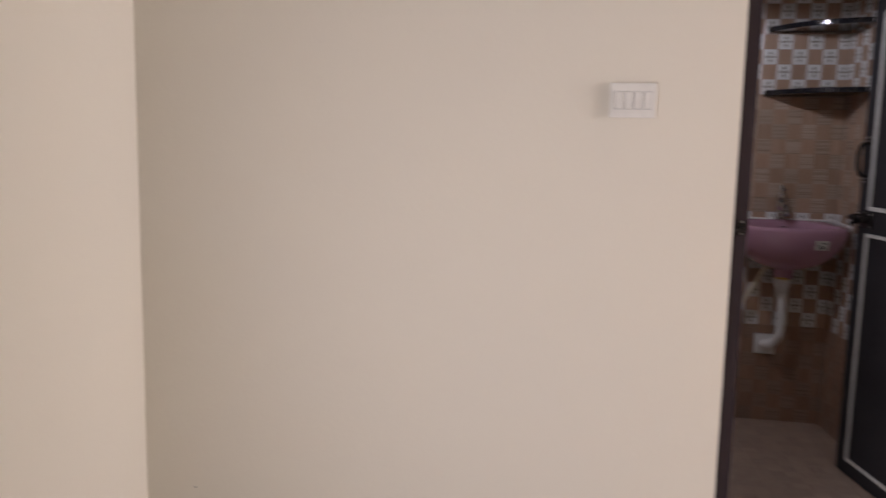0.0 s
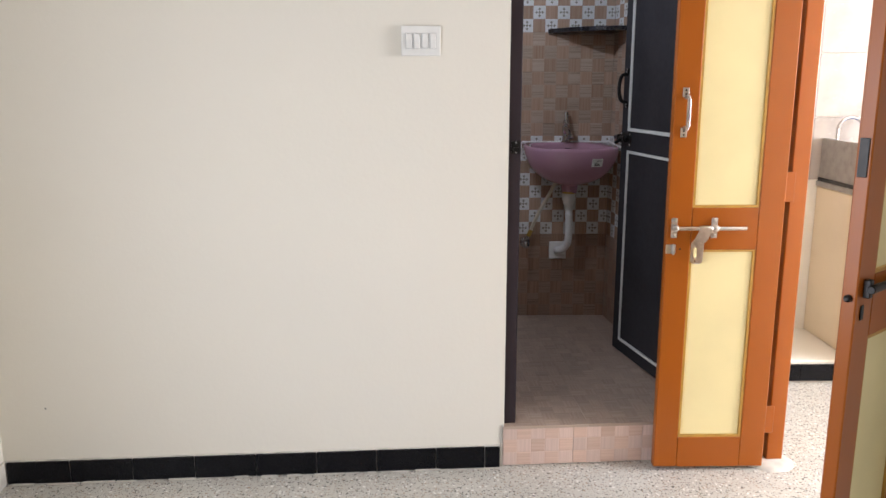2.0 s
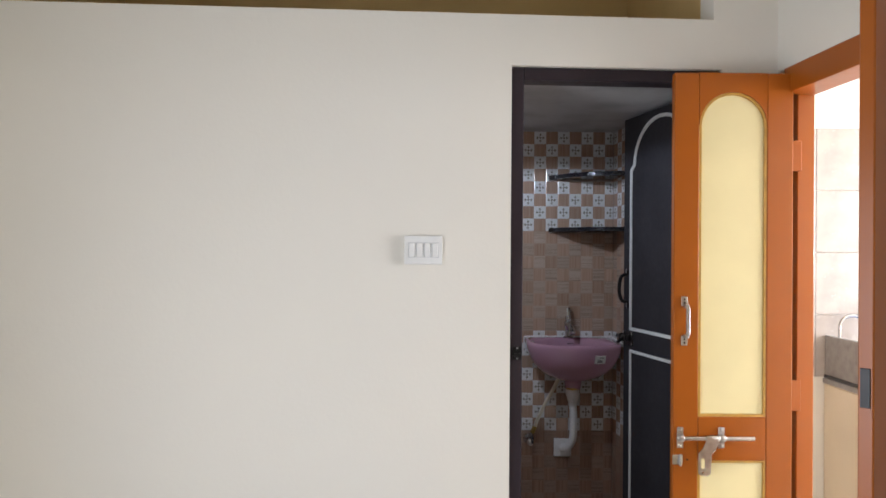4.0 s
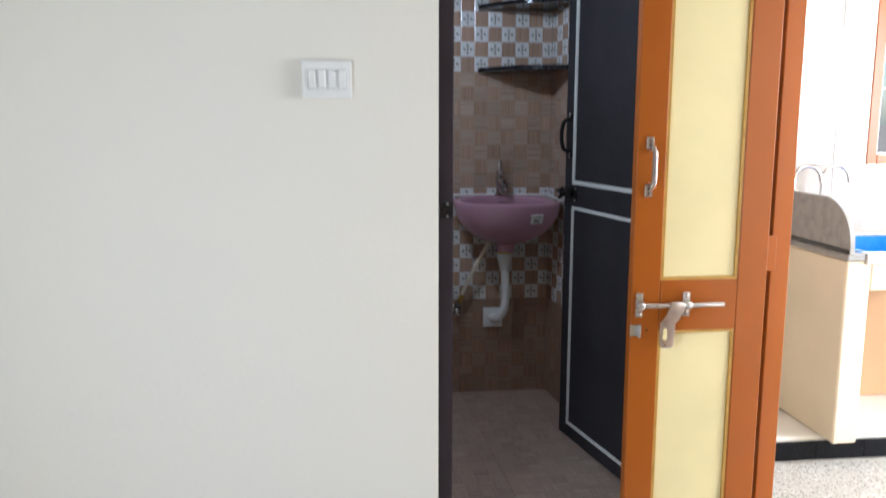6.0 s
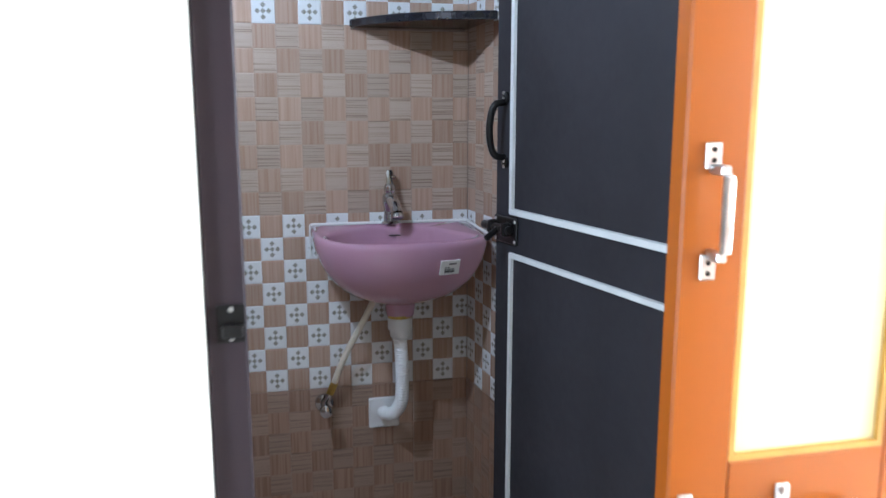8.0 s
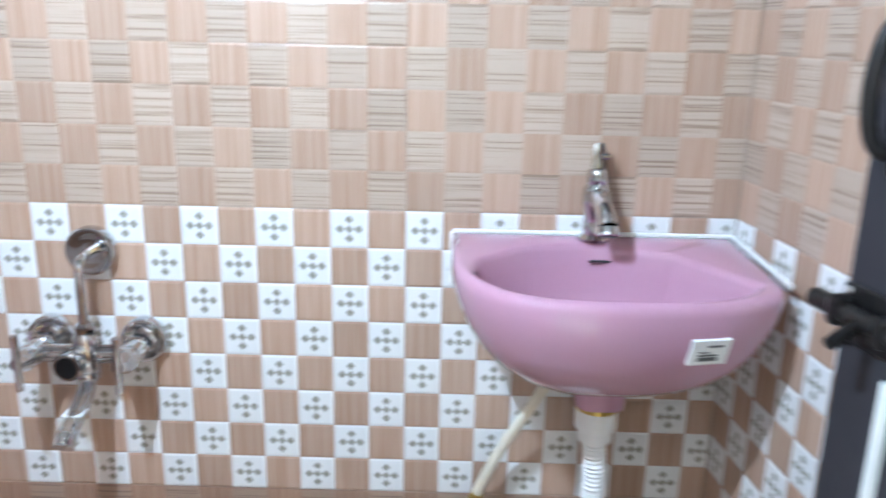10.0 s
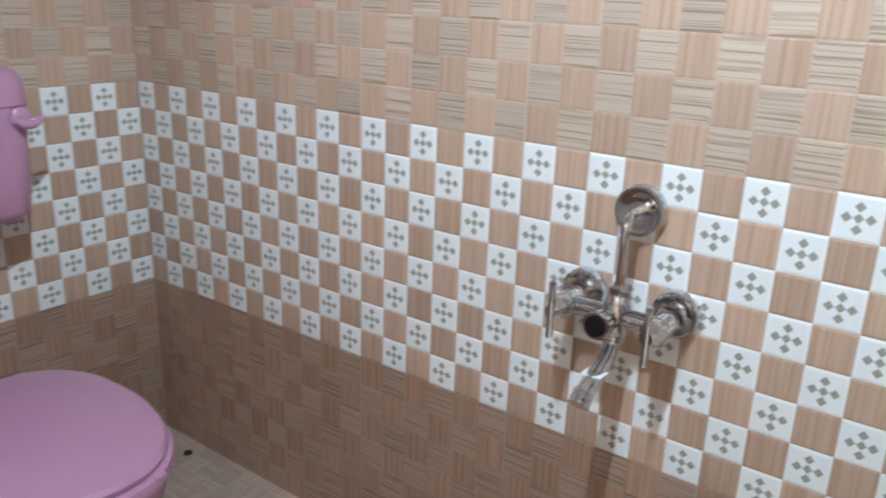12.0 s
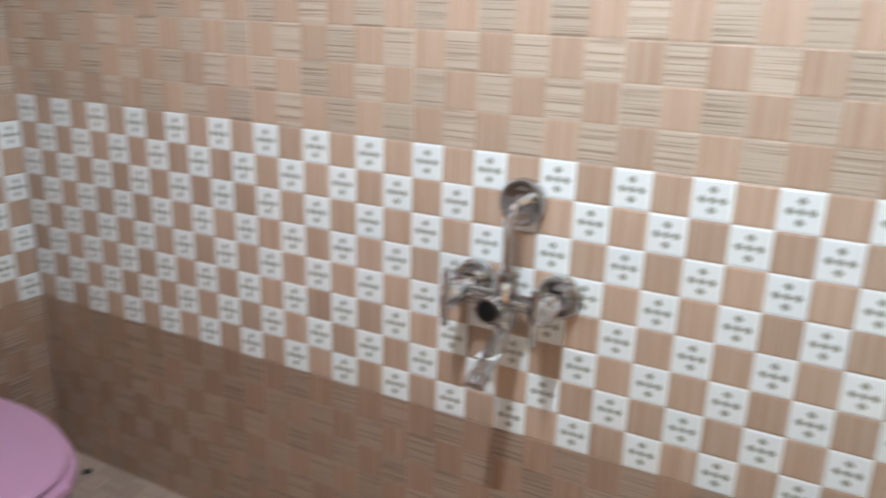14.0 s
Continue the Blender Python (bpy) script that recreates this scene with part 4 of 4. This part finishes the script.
# ---------------- wall mixer ----------------
def wall_mixer():
    t = thing("wall_mixer", pose(1.231, BY, 0.862), "chrome wall mixer tap with bent shower riser", "mixer tap")
    for x in (-0.074, 0.072):
        a = part("inlet", rod((x, -0.004, 0), (x, -0.075, -0.002), 0.0165, 18, bevel=0.002), M["chrome"], t, smooth=True)
        part("flange", lathe([(0.035, 0.0005), (0.036, 0.003), (0.036, 0.016), (0.034, 0.019), (0.030, 0.0195), (0.024, 0.015), (0.018, 0.014)], pose(x, 0, 0, 90), 26), M["chrome"], a, smooth=True)
        part("nut", lathe([(0.019, 0), (0.020, 0.003), (0.020, 0.017), (0.018, 0.020)], pose(x, -0.030, 0, 90), 6), M["chrome"], a)
        hd = part("handle", lathe([(0.017, 0), (0.019, 0.004), (0.018, 0.022), (0.013, 0.030), (0.0095, 0.042)], pose(x, -0.076, -0.002, 90), 18), M["chrome"], t, smooth=True)
        part("lever", rod((x, -0.115, -0.044), (x, -0.115, 0.044), 0.0055, 12, bevel=0.0015), M["chrome"], hd, smooth=True)
    part("cross_body", rod((-0.076, -0.062, -0.004), (0.074, -0.062, -0.004), 0.0145, 18), M["chrome"], t, smooth=True)
    part("hub", lathe([(0.017, -0.030), (0.019, -0.022), (0.019, 0.016), (0.015, 0.026), (0.011, 0.034)], pose(0.004, -0.064, -0.004), 22), M["chrome"], t, smooth=True)
    dv = part("diverter", lathe([(0.016, 0), (0.020, 0.006), (0.0215, 0.026), (0.0215, 0.032), (0.0195, 0.034)], pose(-0.004, -0.080, -0.006, 90), 24), M["chrome"], t, smooth=True)
    part("cap", lathe([(0.0165, 0.0335), (0.0160, 0.0352), (0.0030, 0.0356)], pose(-0.004, -0.080, -0.006, 90), 22), M["darkmetal"], dv, "dark cap of the diverter knob")
    part("spout_neck", lathe([(0.017, 0), (0.019, -0.006), (0.016, -0.016)], pose(0.004, -0.066, -0.030), 18), M["chrome"], t, smooth=True)
    sp = part("spout", tube([(0.004, -0.066, -0.040), (0.005, -0.086, -0.062), (0.006, -0.120, -0.078), (0.007, -0.155, -0.092), (0.007, -0.168, -0.104)], [0.013, 0.0135, 0.014, 0.0155, 0.0165], 16), M["chrome"], t, smooth=True)
    part("spout_label", box(-0.008, -0.138, -0.0712, 0.022, -0.112, -0.0702), M["paper"], sp, "small white paper tag")
    # riser
    part("riser_nut", lathe([(0.0145, 0), (0.0145, 0.014), (0.010, 0.019)], pose(0.004, -0.062, 0.026), 6), M["chrome"], t)
    part("riser", tube([(0.004, -0.062, 0.040), (0.004, -0.062, 0.085), (0.004, -0.062, 0.115), (0.003, -0.056, 0.134), (0.002, -0.036, 0.142), (0.002, -0.004, 0.143)], 0.0070, 14, 8), M["chrome"], t, smooth=True)
    part("riser_flange", lathe([(0.037, 0.0005), (0.038, 0.003), (0.038, 0.017), (0.036, 0.020), (0.031, 0.0205), (0.022, 0.016), (0.012, 0.016)], pose(0.002, 0, 0.143, 90), 26), M["chrome"], t, smooth=True)


wall_mixer()


# ---------------- corner shelves ----------------
def corner_shelf(z, label):
    t = thing("corner_shelf", pose(BX1, BY, z), label, "shelf", "corner shelves")
    out = [(0, 0), (-0.312, 0)]
    n = 12
    for i in range(1, n):
        q = i / n
        out.append((-0.312 * (1 - q) - 0.035 * math.sin(math.pi * q), -0.268 * q - 0.045 * math.sin(math.pi * q)))
    out.append((0, -0.268))
    part("slab", prism(out, 0.020, pose(0, 0, -0.020), 0.003), M["granite"], t)
    part("sealant", box(-0.31, -0.006, -0.026, -0.01, -0.0005, -0.0205, 0.001), M["grout"], t)


corner_shelf(1.570, "black polished stone corner shelf at the tile band's foot")
corner_shelf(1.822, "black polished stone corner shelf in the checked tile band")


# ---------------- toilet ----------------
def toilet_outline(cx, cy, scale=1.0, grow=0.0, n=40):
    """Seat plan: a straight back edge, then an egg towards +x."""
    pts = []
    for i in range(n):
        a = 2 * math.pi * i / n
        c, s = math.cos(a), math.sin(a)
        if c > 0:
            x, y = 0.250 * c, 0.173 * math.copysign(abs(s) ** 0.86, s)
        else:
            x, y = 0.205 * math.copysign(abs(c) ** 0.55, c), 0.173 * math.copysign(abs(s) ** 0.45, s) * (1 - 0.27 * abs(c) ** 1.6)
        r = math.hypot(x, y)
        k = scale + grow / r
        pts.append((cx + x * k, cy + y * k))
    return pts


def toilet():
    f0 = floor_z(3.45)
    t = thing("toilet", pose(0.492, 3.446, f0), "pink toilet with a closed lid on the tiled floor", "toilet")

    def ring(cx, scale, z, narrow=1.0, grow=0.0):
        return [Vector((x, y * narrow, z)) for x, y in toilet_outline(cx, 0, scale, grow)]

    top = 0.602 - f0
    loops = [ring(-0.10, 0.52, 0.001, 0.92), ring(-0.10, 0.52, 0.03, 0.92), ring(-0.11, 0.47, 0.07, 0.86), ring(-0.10, 0.50, 0.15, 0.86), ring(-0.06, 0.64, 0.22, 0.94), ring(-0.02, 0.82, 0.29), ring(-0.005, 0.92, 0.345), ring(0, 0.955, top - 0.045), ring(0, 0.955, top - 0.034), ring(0, 0.90, top - 0.030)]
    part("bowl", rings(loops), M["pink"], t, smooth=True)
    part("spigot", rod((-0.44, 0.012, 0.30), (-0.20, 0.006, 0.285), 0.042, 18), M["pink"], t, smooth=True)
    seat = [ring(0, 0.955, top - 0.026), ring(0, 1.0, top - 0.024), ring(0, 1.012, top - 0.014), ring(0, 1.0, top - 0.004), ring(0, 0.955, top - 0.002)]
    part("seat", rings(seat), M["pinkplastic"], t, smooth=True)
    lid = [ring(-0.004, 0.94, top - 0.001), ring(-0.004, 0.972, top), ring(-0.004, 0.978, top + 0.008), ring(-0.004, 0.955, top + 0.015), ring(-0.004, 0.90, top + 0.0175), ring(-0.004, 0.70, top + 0.021), ring(-0.004, 0.35, top + 0.0225)]
    b = rings(lid)
    part("lid", b, M["pinkplastic"], t, smooth=True)
    for y in (-0.07, 0.07):
        part("hinge", rod((-0.212, y - 0.022, top - 0.004), (-0.212, y + 0.022, top - 0.004), 0.010, 14, bevel=0.002), M["pinkplastic"], t, smooth=True)
    for y in (-0.085, 0.10):
        part("buffer", lathe([(0.006, 0), (0.006, 0.010)], pose(0.13, y, top - 0.036), 10), M["white"], t)
    part("seat_catch", box(0.234, 0.050, top - 0.014, 0.243, 0.072, top - 0.001, 0.003), M["pinkplastic"], t)


toilet()


def cistern():
    y0, y1, x1 = 3.236, 3.660, 0.196
    t = thing("toilet_cistern", pose(0, (y0 + y1) / 2, 0.85), "pink plastic cistern on the wall with a side lever", "cistern")
    w = (y1 - y0) / 2

    def slab(z, grow, depth, r=0.045, n=6):
        out = []
        for sx, sy, a0 in ((1, 1, 0), (0, 1, 90), (0, -1, 180), (1, -1, 270)):
            rr = r if sx else 0.008
            cx, cy = (depth + grow - rr if sx else 0.004 + rr), sy * (w + grow - rr)
            for i in range(n + 1):
                a = radians(a0 + 90 * i / n)
                out.append(Vector((cx + rr * math.cos(a), cy + rr * math.sin(a), z)))
        return out

    d = x1
    body = [slab(0.0, -0.040, d - 0.01, 0.03), slab(0.008, -0.018, d - 0.004), slab(0.026, -0.008, d - 0.002), slab(0.10, -0.004, d), slab(0.222, 0.0, d)]
    part("tank", rings(body), M["pinkplastic"], t, smooth=True)
    lid = [slab(0.2225, -0.001, d), slab(0.2235, 0.003, d), slab(0.228, 0.0035, d), slab(0.268, 0.0, d), slab(0.283, -0.008, d), slab(0.290, -0.026, d), slab(0.292, -0.06, d)]
    part("lid", rings(lid), M["pinkplastic"], t, smooth=True)
    part("knob", lathe([(0.010, 0.29), (0.010, 0.298), (0.006, 0.301)], pose(0.07, 0.02, 0), 12), M["rubber"], t, "small dark vent knob")
    lv = part("lever_boss", lathe([(0.018, 0), (0.018, 0.008), (0.012, 0.012)], pose(d - 0.001, w - 0.030, 0.204, 0, 90, 0), 18), M["pinkplastic"], t, smooth=True)
    part("lever", tube([(d + 0.008, w - 0.040, 0.200), (d + 0.012, w - 0.026, 0.190), (d + 0.013, w - 0.008, 0.192), (d + 0.012, w + 0.000, 0.198), (d + 0.010, w + 0.008, 0.200)], [0.010, 0.008, 0.0065, 0.006, 0.0055], 12), M["pinkplastic"], lv, smooth=True)
    fp = part("flush_pipe", tube([(0.10, 0.022, -0.045), (0.10, 0.022, -0.12), (0.10, 0.024, -0.20), (0.104, 0.026, -0.27), (0.125, 0.022, -0.325), (0.16, 0.016, -0.355)], 0.0215, 16), M["pinkplastic"], t, smooth=True)
    part("nut", lathe([(0.036, 0.001), (0.038, -0.006), (0.037, -0.038), (0.030, -0.048), (0.026, -0.055)], pose(0.10, 0.022, 0), 22), M["pinkplastic"], fp, smooth=True)
    part("drain_plug", rod((0.10, -0.09, 0.002), (0.10, -0.09, -0.024), 0.012, 12), M["white"], t)


cistern()

# bulb holder under the ceiling
t = thing("ceiling_bulb", pose(1.38, 3.14, BC), "lit bulb in a white holder under the ceiling", "lamp")
part("holder", lathe([(0.034, -0.0005), (0.034, -0.014), (0.019, -0.022), (0.019, -0.035)], n=18), M["white"], t, smooth=True)
part("bulb", lathe([(0.013, -0.0355), (0.016, -0.042), (0.029, -0.060), (0.031, -0.074), (0.026, -0.090), (0.012, -0.100)], n=18), glow, t, smooth=True)
b = lathe([(0.012, 0.0), (0.010, 0.005), (0.0, 0.006)], pose(0.15, 3.955, floor_z(3.955) + 0.0005), 10)
tagged(part("drain_stopper", b, M["rubber"]), "small dark plug on the floor in the corner", "plug")


# ---------------- kitchen, seen through its doorway ----------------
CX, CYF = 3.23, 3.45
structure("kitchen_plinth", "cream masonry plinth below the kitchen counter", "plinth", box(KX0, CYF + 0.085, 0, KX1, KY1, 0.10, 0.006), M["wall"])
counter = thing("kitchen_counter", pose(0, 0, 0), "cream masonry kitchen counter with a peach open shelf", "counter")
part("side_wall", box(CX, CYF, 0.102, CX + 0.10, KY1 - 0.002, 0.832, 0.006), M["cream"], counter)
part("lintel", box(CX + 0.1005, CYF, 0.715, KX1 - 0.002, CYF + 0.09, 0.832, 0.006), M["cream"], counter)
part("pier", box(4.25, CYF, 0.102, 4.35, KY1 - 0.002, 0.7145, 0.006), M["peach"], counter)
part("back_panel", box(CX + 0.1005, KY1 - 0.03, 0.102, KX1 - 0.002, KY1 - 0.002, 0.7145), M["peach"], counter)
tagged(part("worktop", box(CX - 0.006, CYF - 0.012, 0.8325, 3.295, KY1 - 0.001, 0.858, 0.004), M["greystone"]), "dark stone worktop edge beside the sink", "worktop")


def kitchen_sink():
    t = thing("kitchen_sink", pose(3.30, CYF - 0.012, 0.858), "steel kitchen sink still covered with blue film", "sink")
    L, D = 0.62, 0.52
    part("front_rim", box(0, 0, -0.040, L, 0.045, 0.004, 0.004), M["steel"], t)
    part("back_rim", box(0, D - 0.04, -0.040, L, D, 0.004, 0.004), M["steel"], t)
    part("end_rim", box(0, 0.0455, -0.040, 0.035, D - 0.0405, 0.004, 0.004), M["blue"], t, "steel rim under blue film")
    part("end_rim", box(L - 0.035, 0.0455, -0.040, L, D - 0.0405, 0.004, 0.004), M["blue"], t, "steel rim under blue film")
    b = box(0.0355, 0.0455, -0.135, 0.0405, D - 0.0405, 0.0, 0.001)
    box(L - 0.0405, 0.0455, -0.135, L - 0.0355, D - 0.0405, 0.0, 0.001, bm=b)
    box(0.041, 0.0455, -0.135, L - 0.041, 0.0505, 0.0, 0.001, bm=b)
    box(0.041, D - 0.0455, -0.135, L - 0.041, D - 0.0405, 0.0, 0.001, bm=b)
    box(0.041, 0.051, -0.135, L - 0.041, D - 0.046, -0.130, bm=b)
    part("bowl", b, M["blue"], t, "bowl lined with blue film")


kitchen_sink()


def splash_guard():
    t = thing("splash_guard", pose(CX, CYF - 0.010, 0.8585), "upright grey stone slab with a rounded front corner", "splash guard")
    h, r, L = 0.205, 0.185, 0.545
    out = [(L, 0), (L, h)] + [(r - r * math.sin(math.pi / 2 * i / 12), h - r + r * math.cos(math.pi / 2 * i / 12)) for i in range(13)] + [(0, 0)]
    m = Matrix(((0, 0, 1, 0), (1, 0, 0, 0), (0, 1, 0, 0), (0, 0, 0, 1)))
    part("slab", prism(out, 0.020, m, 0.002), M["greystone"], t)
    part("joint", box(-0.006, 0.0, 0.0005, -0.0005, L, 0.018, 0.002), M["granite"], t)


splash_guard()


def swan_tap(x):
    t = thing("kitchen_tap", pose(x, KY1 - 0.075, 0.86), "chrome swan-neck kitchen tap by the sink", "tap", "kitchen taps")
    part("base", lathe([(0.024, 0.003), (0.022, 0.012), (0.014, 0.02), (0.013, 0.075), (0.010, 0.085)], n=16), M["chrome"], t, smooth=True)
    pts = [(0, 0, 0.08), (0, 0, 0.24)] + [(0.055 - 0.055 * math.cos(math.pi * i / 8), -0.02 * i / 8, 0.25 + 0.055 * math.sin(math.pi * i / 8)) for i in range(9)] + [(0.112, -0.022, 0.235)]
    part("neck", tube(pts, 0.0085, 12), M["chrome"], t, smooth=True)
    part("lever", rod((0.012, -0.002, 0.06), (0.045, -0.004, 0.066), 0.006, 10), M["chrome"], t, smooth=True)


swan_tap(3.40)
swan_tap(3.27)


def kitchen_window():
    x0, x1, z0, z1 = 3.64, 4.60, 1.165, 2.05
    t = thing("window_1", pose(0, 0, 0), "orange-brown framed kitchen window with iron bars", "window", kind="structure")
    y0, y1 = KY1 - 0.012, KY1 + 0.06
    fr = part("frame", box(x0, y0, z0, x0 + 0.048, y1, z1, 0.003), M["orange"], t)
    part("frame", box(x1 - 0.048, y0, z0, x1, y1, z1, 0.003), M["orange"], t)
    part("frame", box(x0 + 0.0485, y0, z0, x1 - 0.0485, y1, z0 + 0.048, 0.003), M["orange"], t)
    part("frame", box(x0 + 0.0485, y0, z1 - 0.048, x1 - 0.0485, y1, z1, 0.003), M["orange"], t)
    for i in range(6):
        x = x0 + 0.13 + i * 0.135
        part("bar", rod((x, KY1 + 0.03, z0 + 0.047), (x, KY1 + 0.03, z1 - 0.047), 0.006, 8), M["darkmetal"], t)
    for z in (1.50, 1.78):
        part("bar", rod((x0 + 0.047, KY1 + 0.042, z), (x1 - 0.047, KY1 + 0.042, z), 0.006, 8), M["darkmetal"], t)


kitchen_window()
# wall tiles over the counter
kwall = get("kitchen_wall_north")
big = mesh_of("wall_tile", box(0.0008, -0.008, 0.0008, 0.2992, 0, 0.2992, 0.001), M["marble"])
for j in range(4):
    for i in range(8):
        x, z = KX0 + 0.002 + i * 0.30, 0.862 + j * 0.30
        if x + 0.29 > 3.63 and z < 2.05:
            continue
        lay("wall_tile", big, kwall, pose(x, KY1, z))
cut = mesh_of("wall_tile", box(0.0008, -0.008, 0.0008, 0.1645, 0, 0.2992, 0.001), M["marble"])
for j in range(4):
    lay("wall_tile", cut, kwall, pose(KX0 + 0.902, KY1, 0.862 + j * 0.30))
for i in range(5):
    lay("wall_tile", big, kwall, pose(3.64 + i * 0.27, KY1 - 0.0005, 0.862))
# black skirting of the plinth
ks = thing("kitchen_skirting", pose(0, 0, 0), "black glazed skirting tiles on the kitchen plinth", "skirting", kind="structure")
part("grout_bed", box(KX0, CYF + 0.078, 0.001, KX1, CYF + 0.084, 0.092), M["cement"], ks)
for i in range(11):
    lay("skirting_tile", long_skirt, ks, pose(KX0 + 0.005 + i * 0.2065, CYF + 0.0805, 0.006))

# bright open ground beyond the kitchen window and the added openings
gm = mat("dry_ground", (0.42, 0.36, 0.28), 0.9, var=0.1, scale=0.5)
structure("ground", "pale dry ground outside the walls", "ground", box(-400, -400, -0.5, 400, 400, -0.125), gm)

# the hall stands at a slight angle to the bathroom
skew = Matrix.Translation((1.6, YA, 0)) @ pose(0, 0, 0, 0, 0, 3.4) @ Matrix.Translation((-1.6, -YA, 0))
for ob in list(scene.objects):
    if not ob.parent and ob.name.split(".")[0] in ("wall_north", "wall_west", "wall_east", "wall_south", "switch_plate", "baseboard", "wall_chip", "door_1", "door_2", "step_edge_filler", "cement_patch", "bathroom_floor", "bathroom_ceiling", "loft_floor"):
        ob.matrix_basis = skew @ ob.matrix_basis
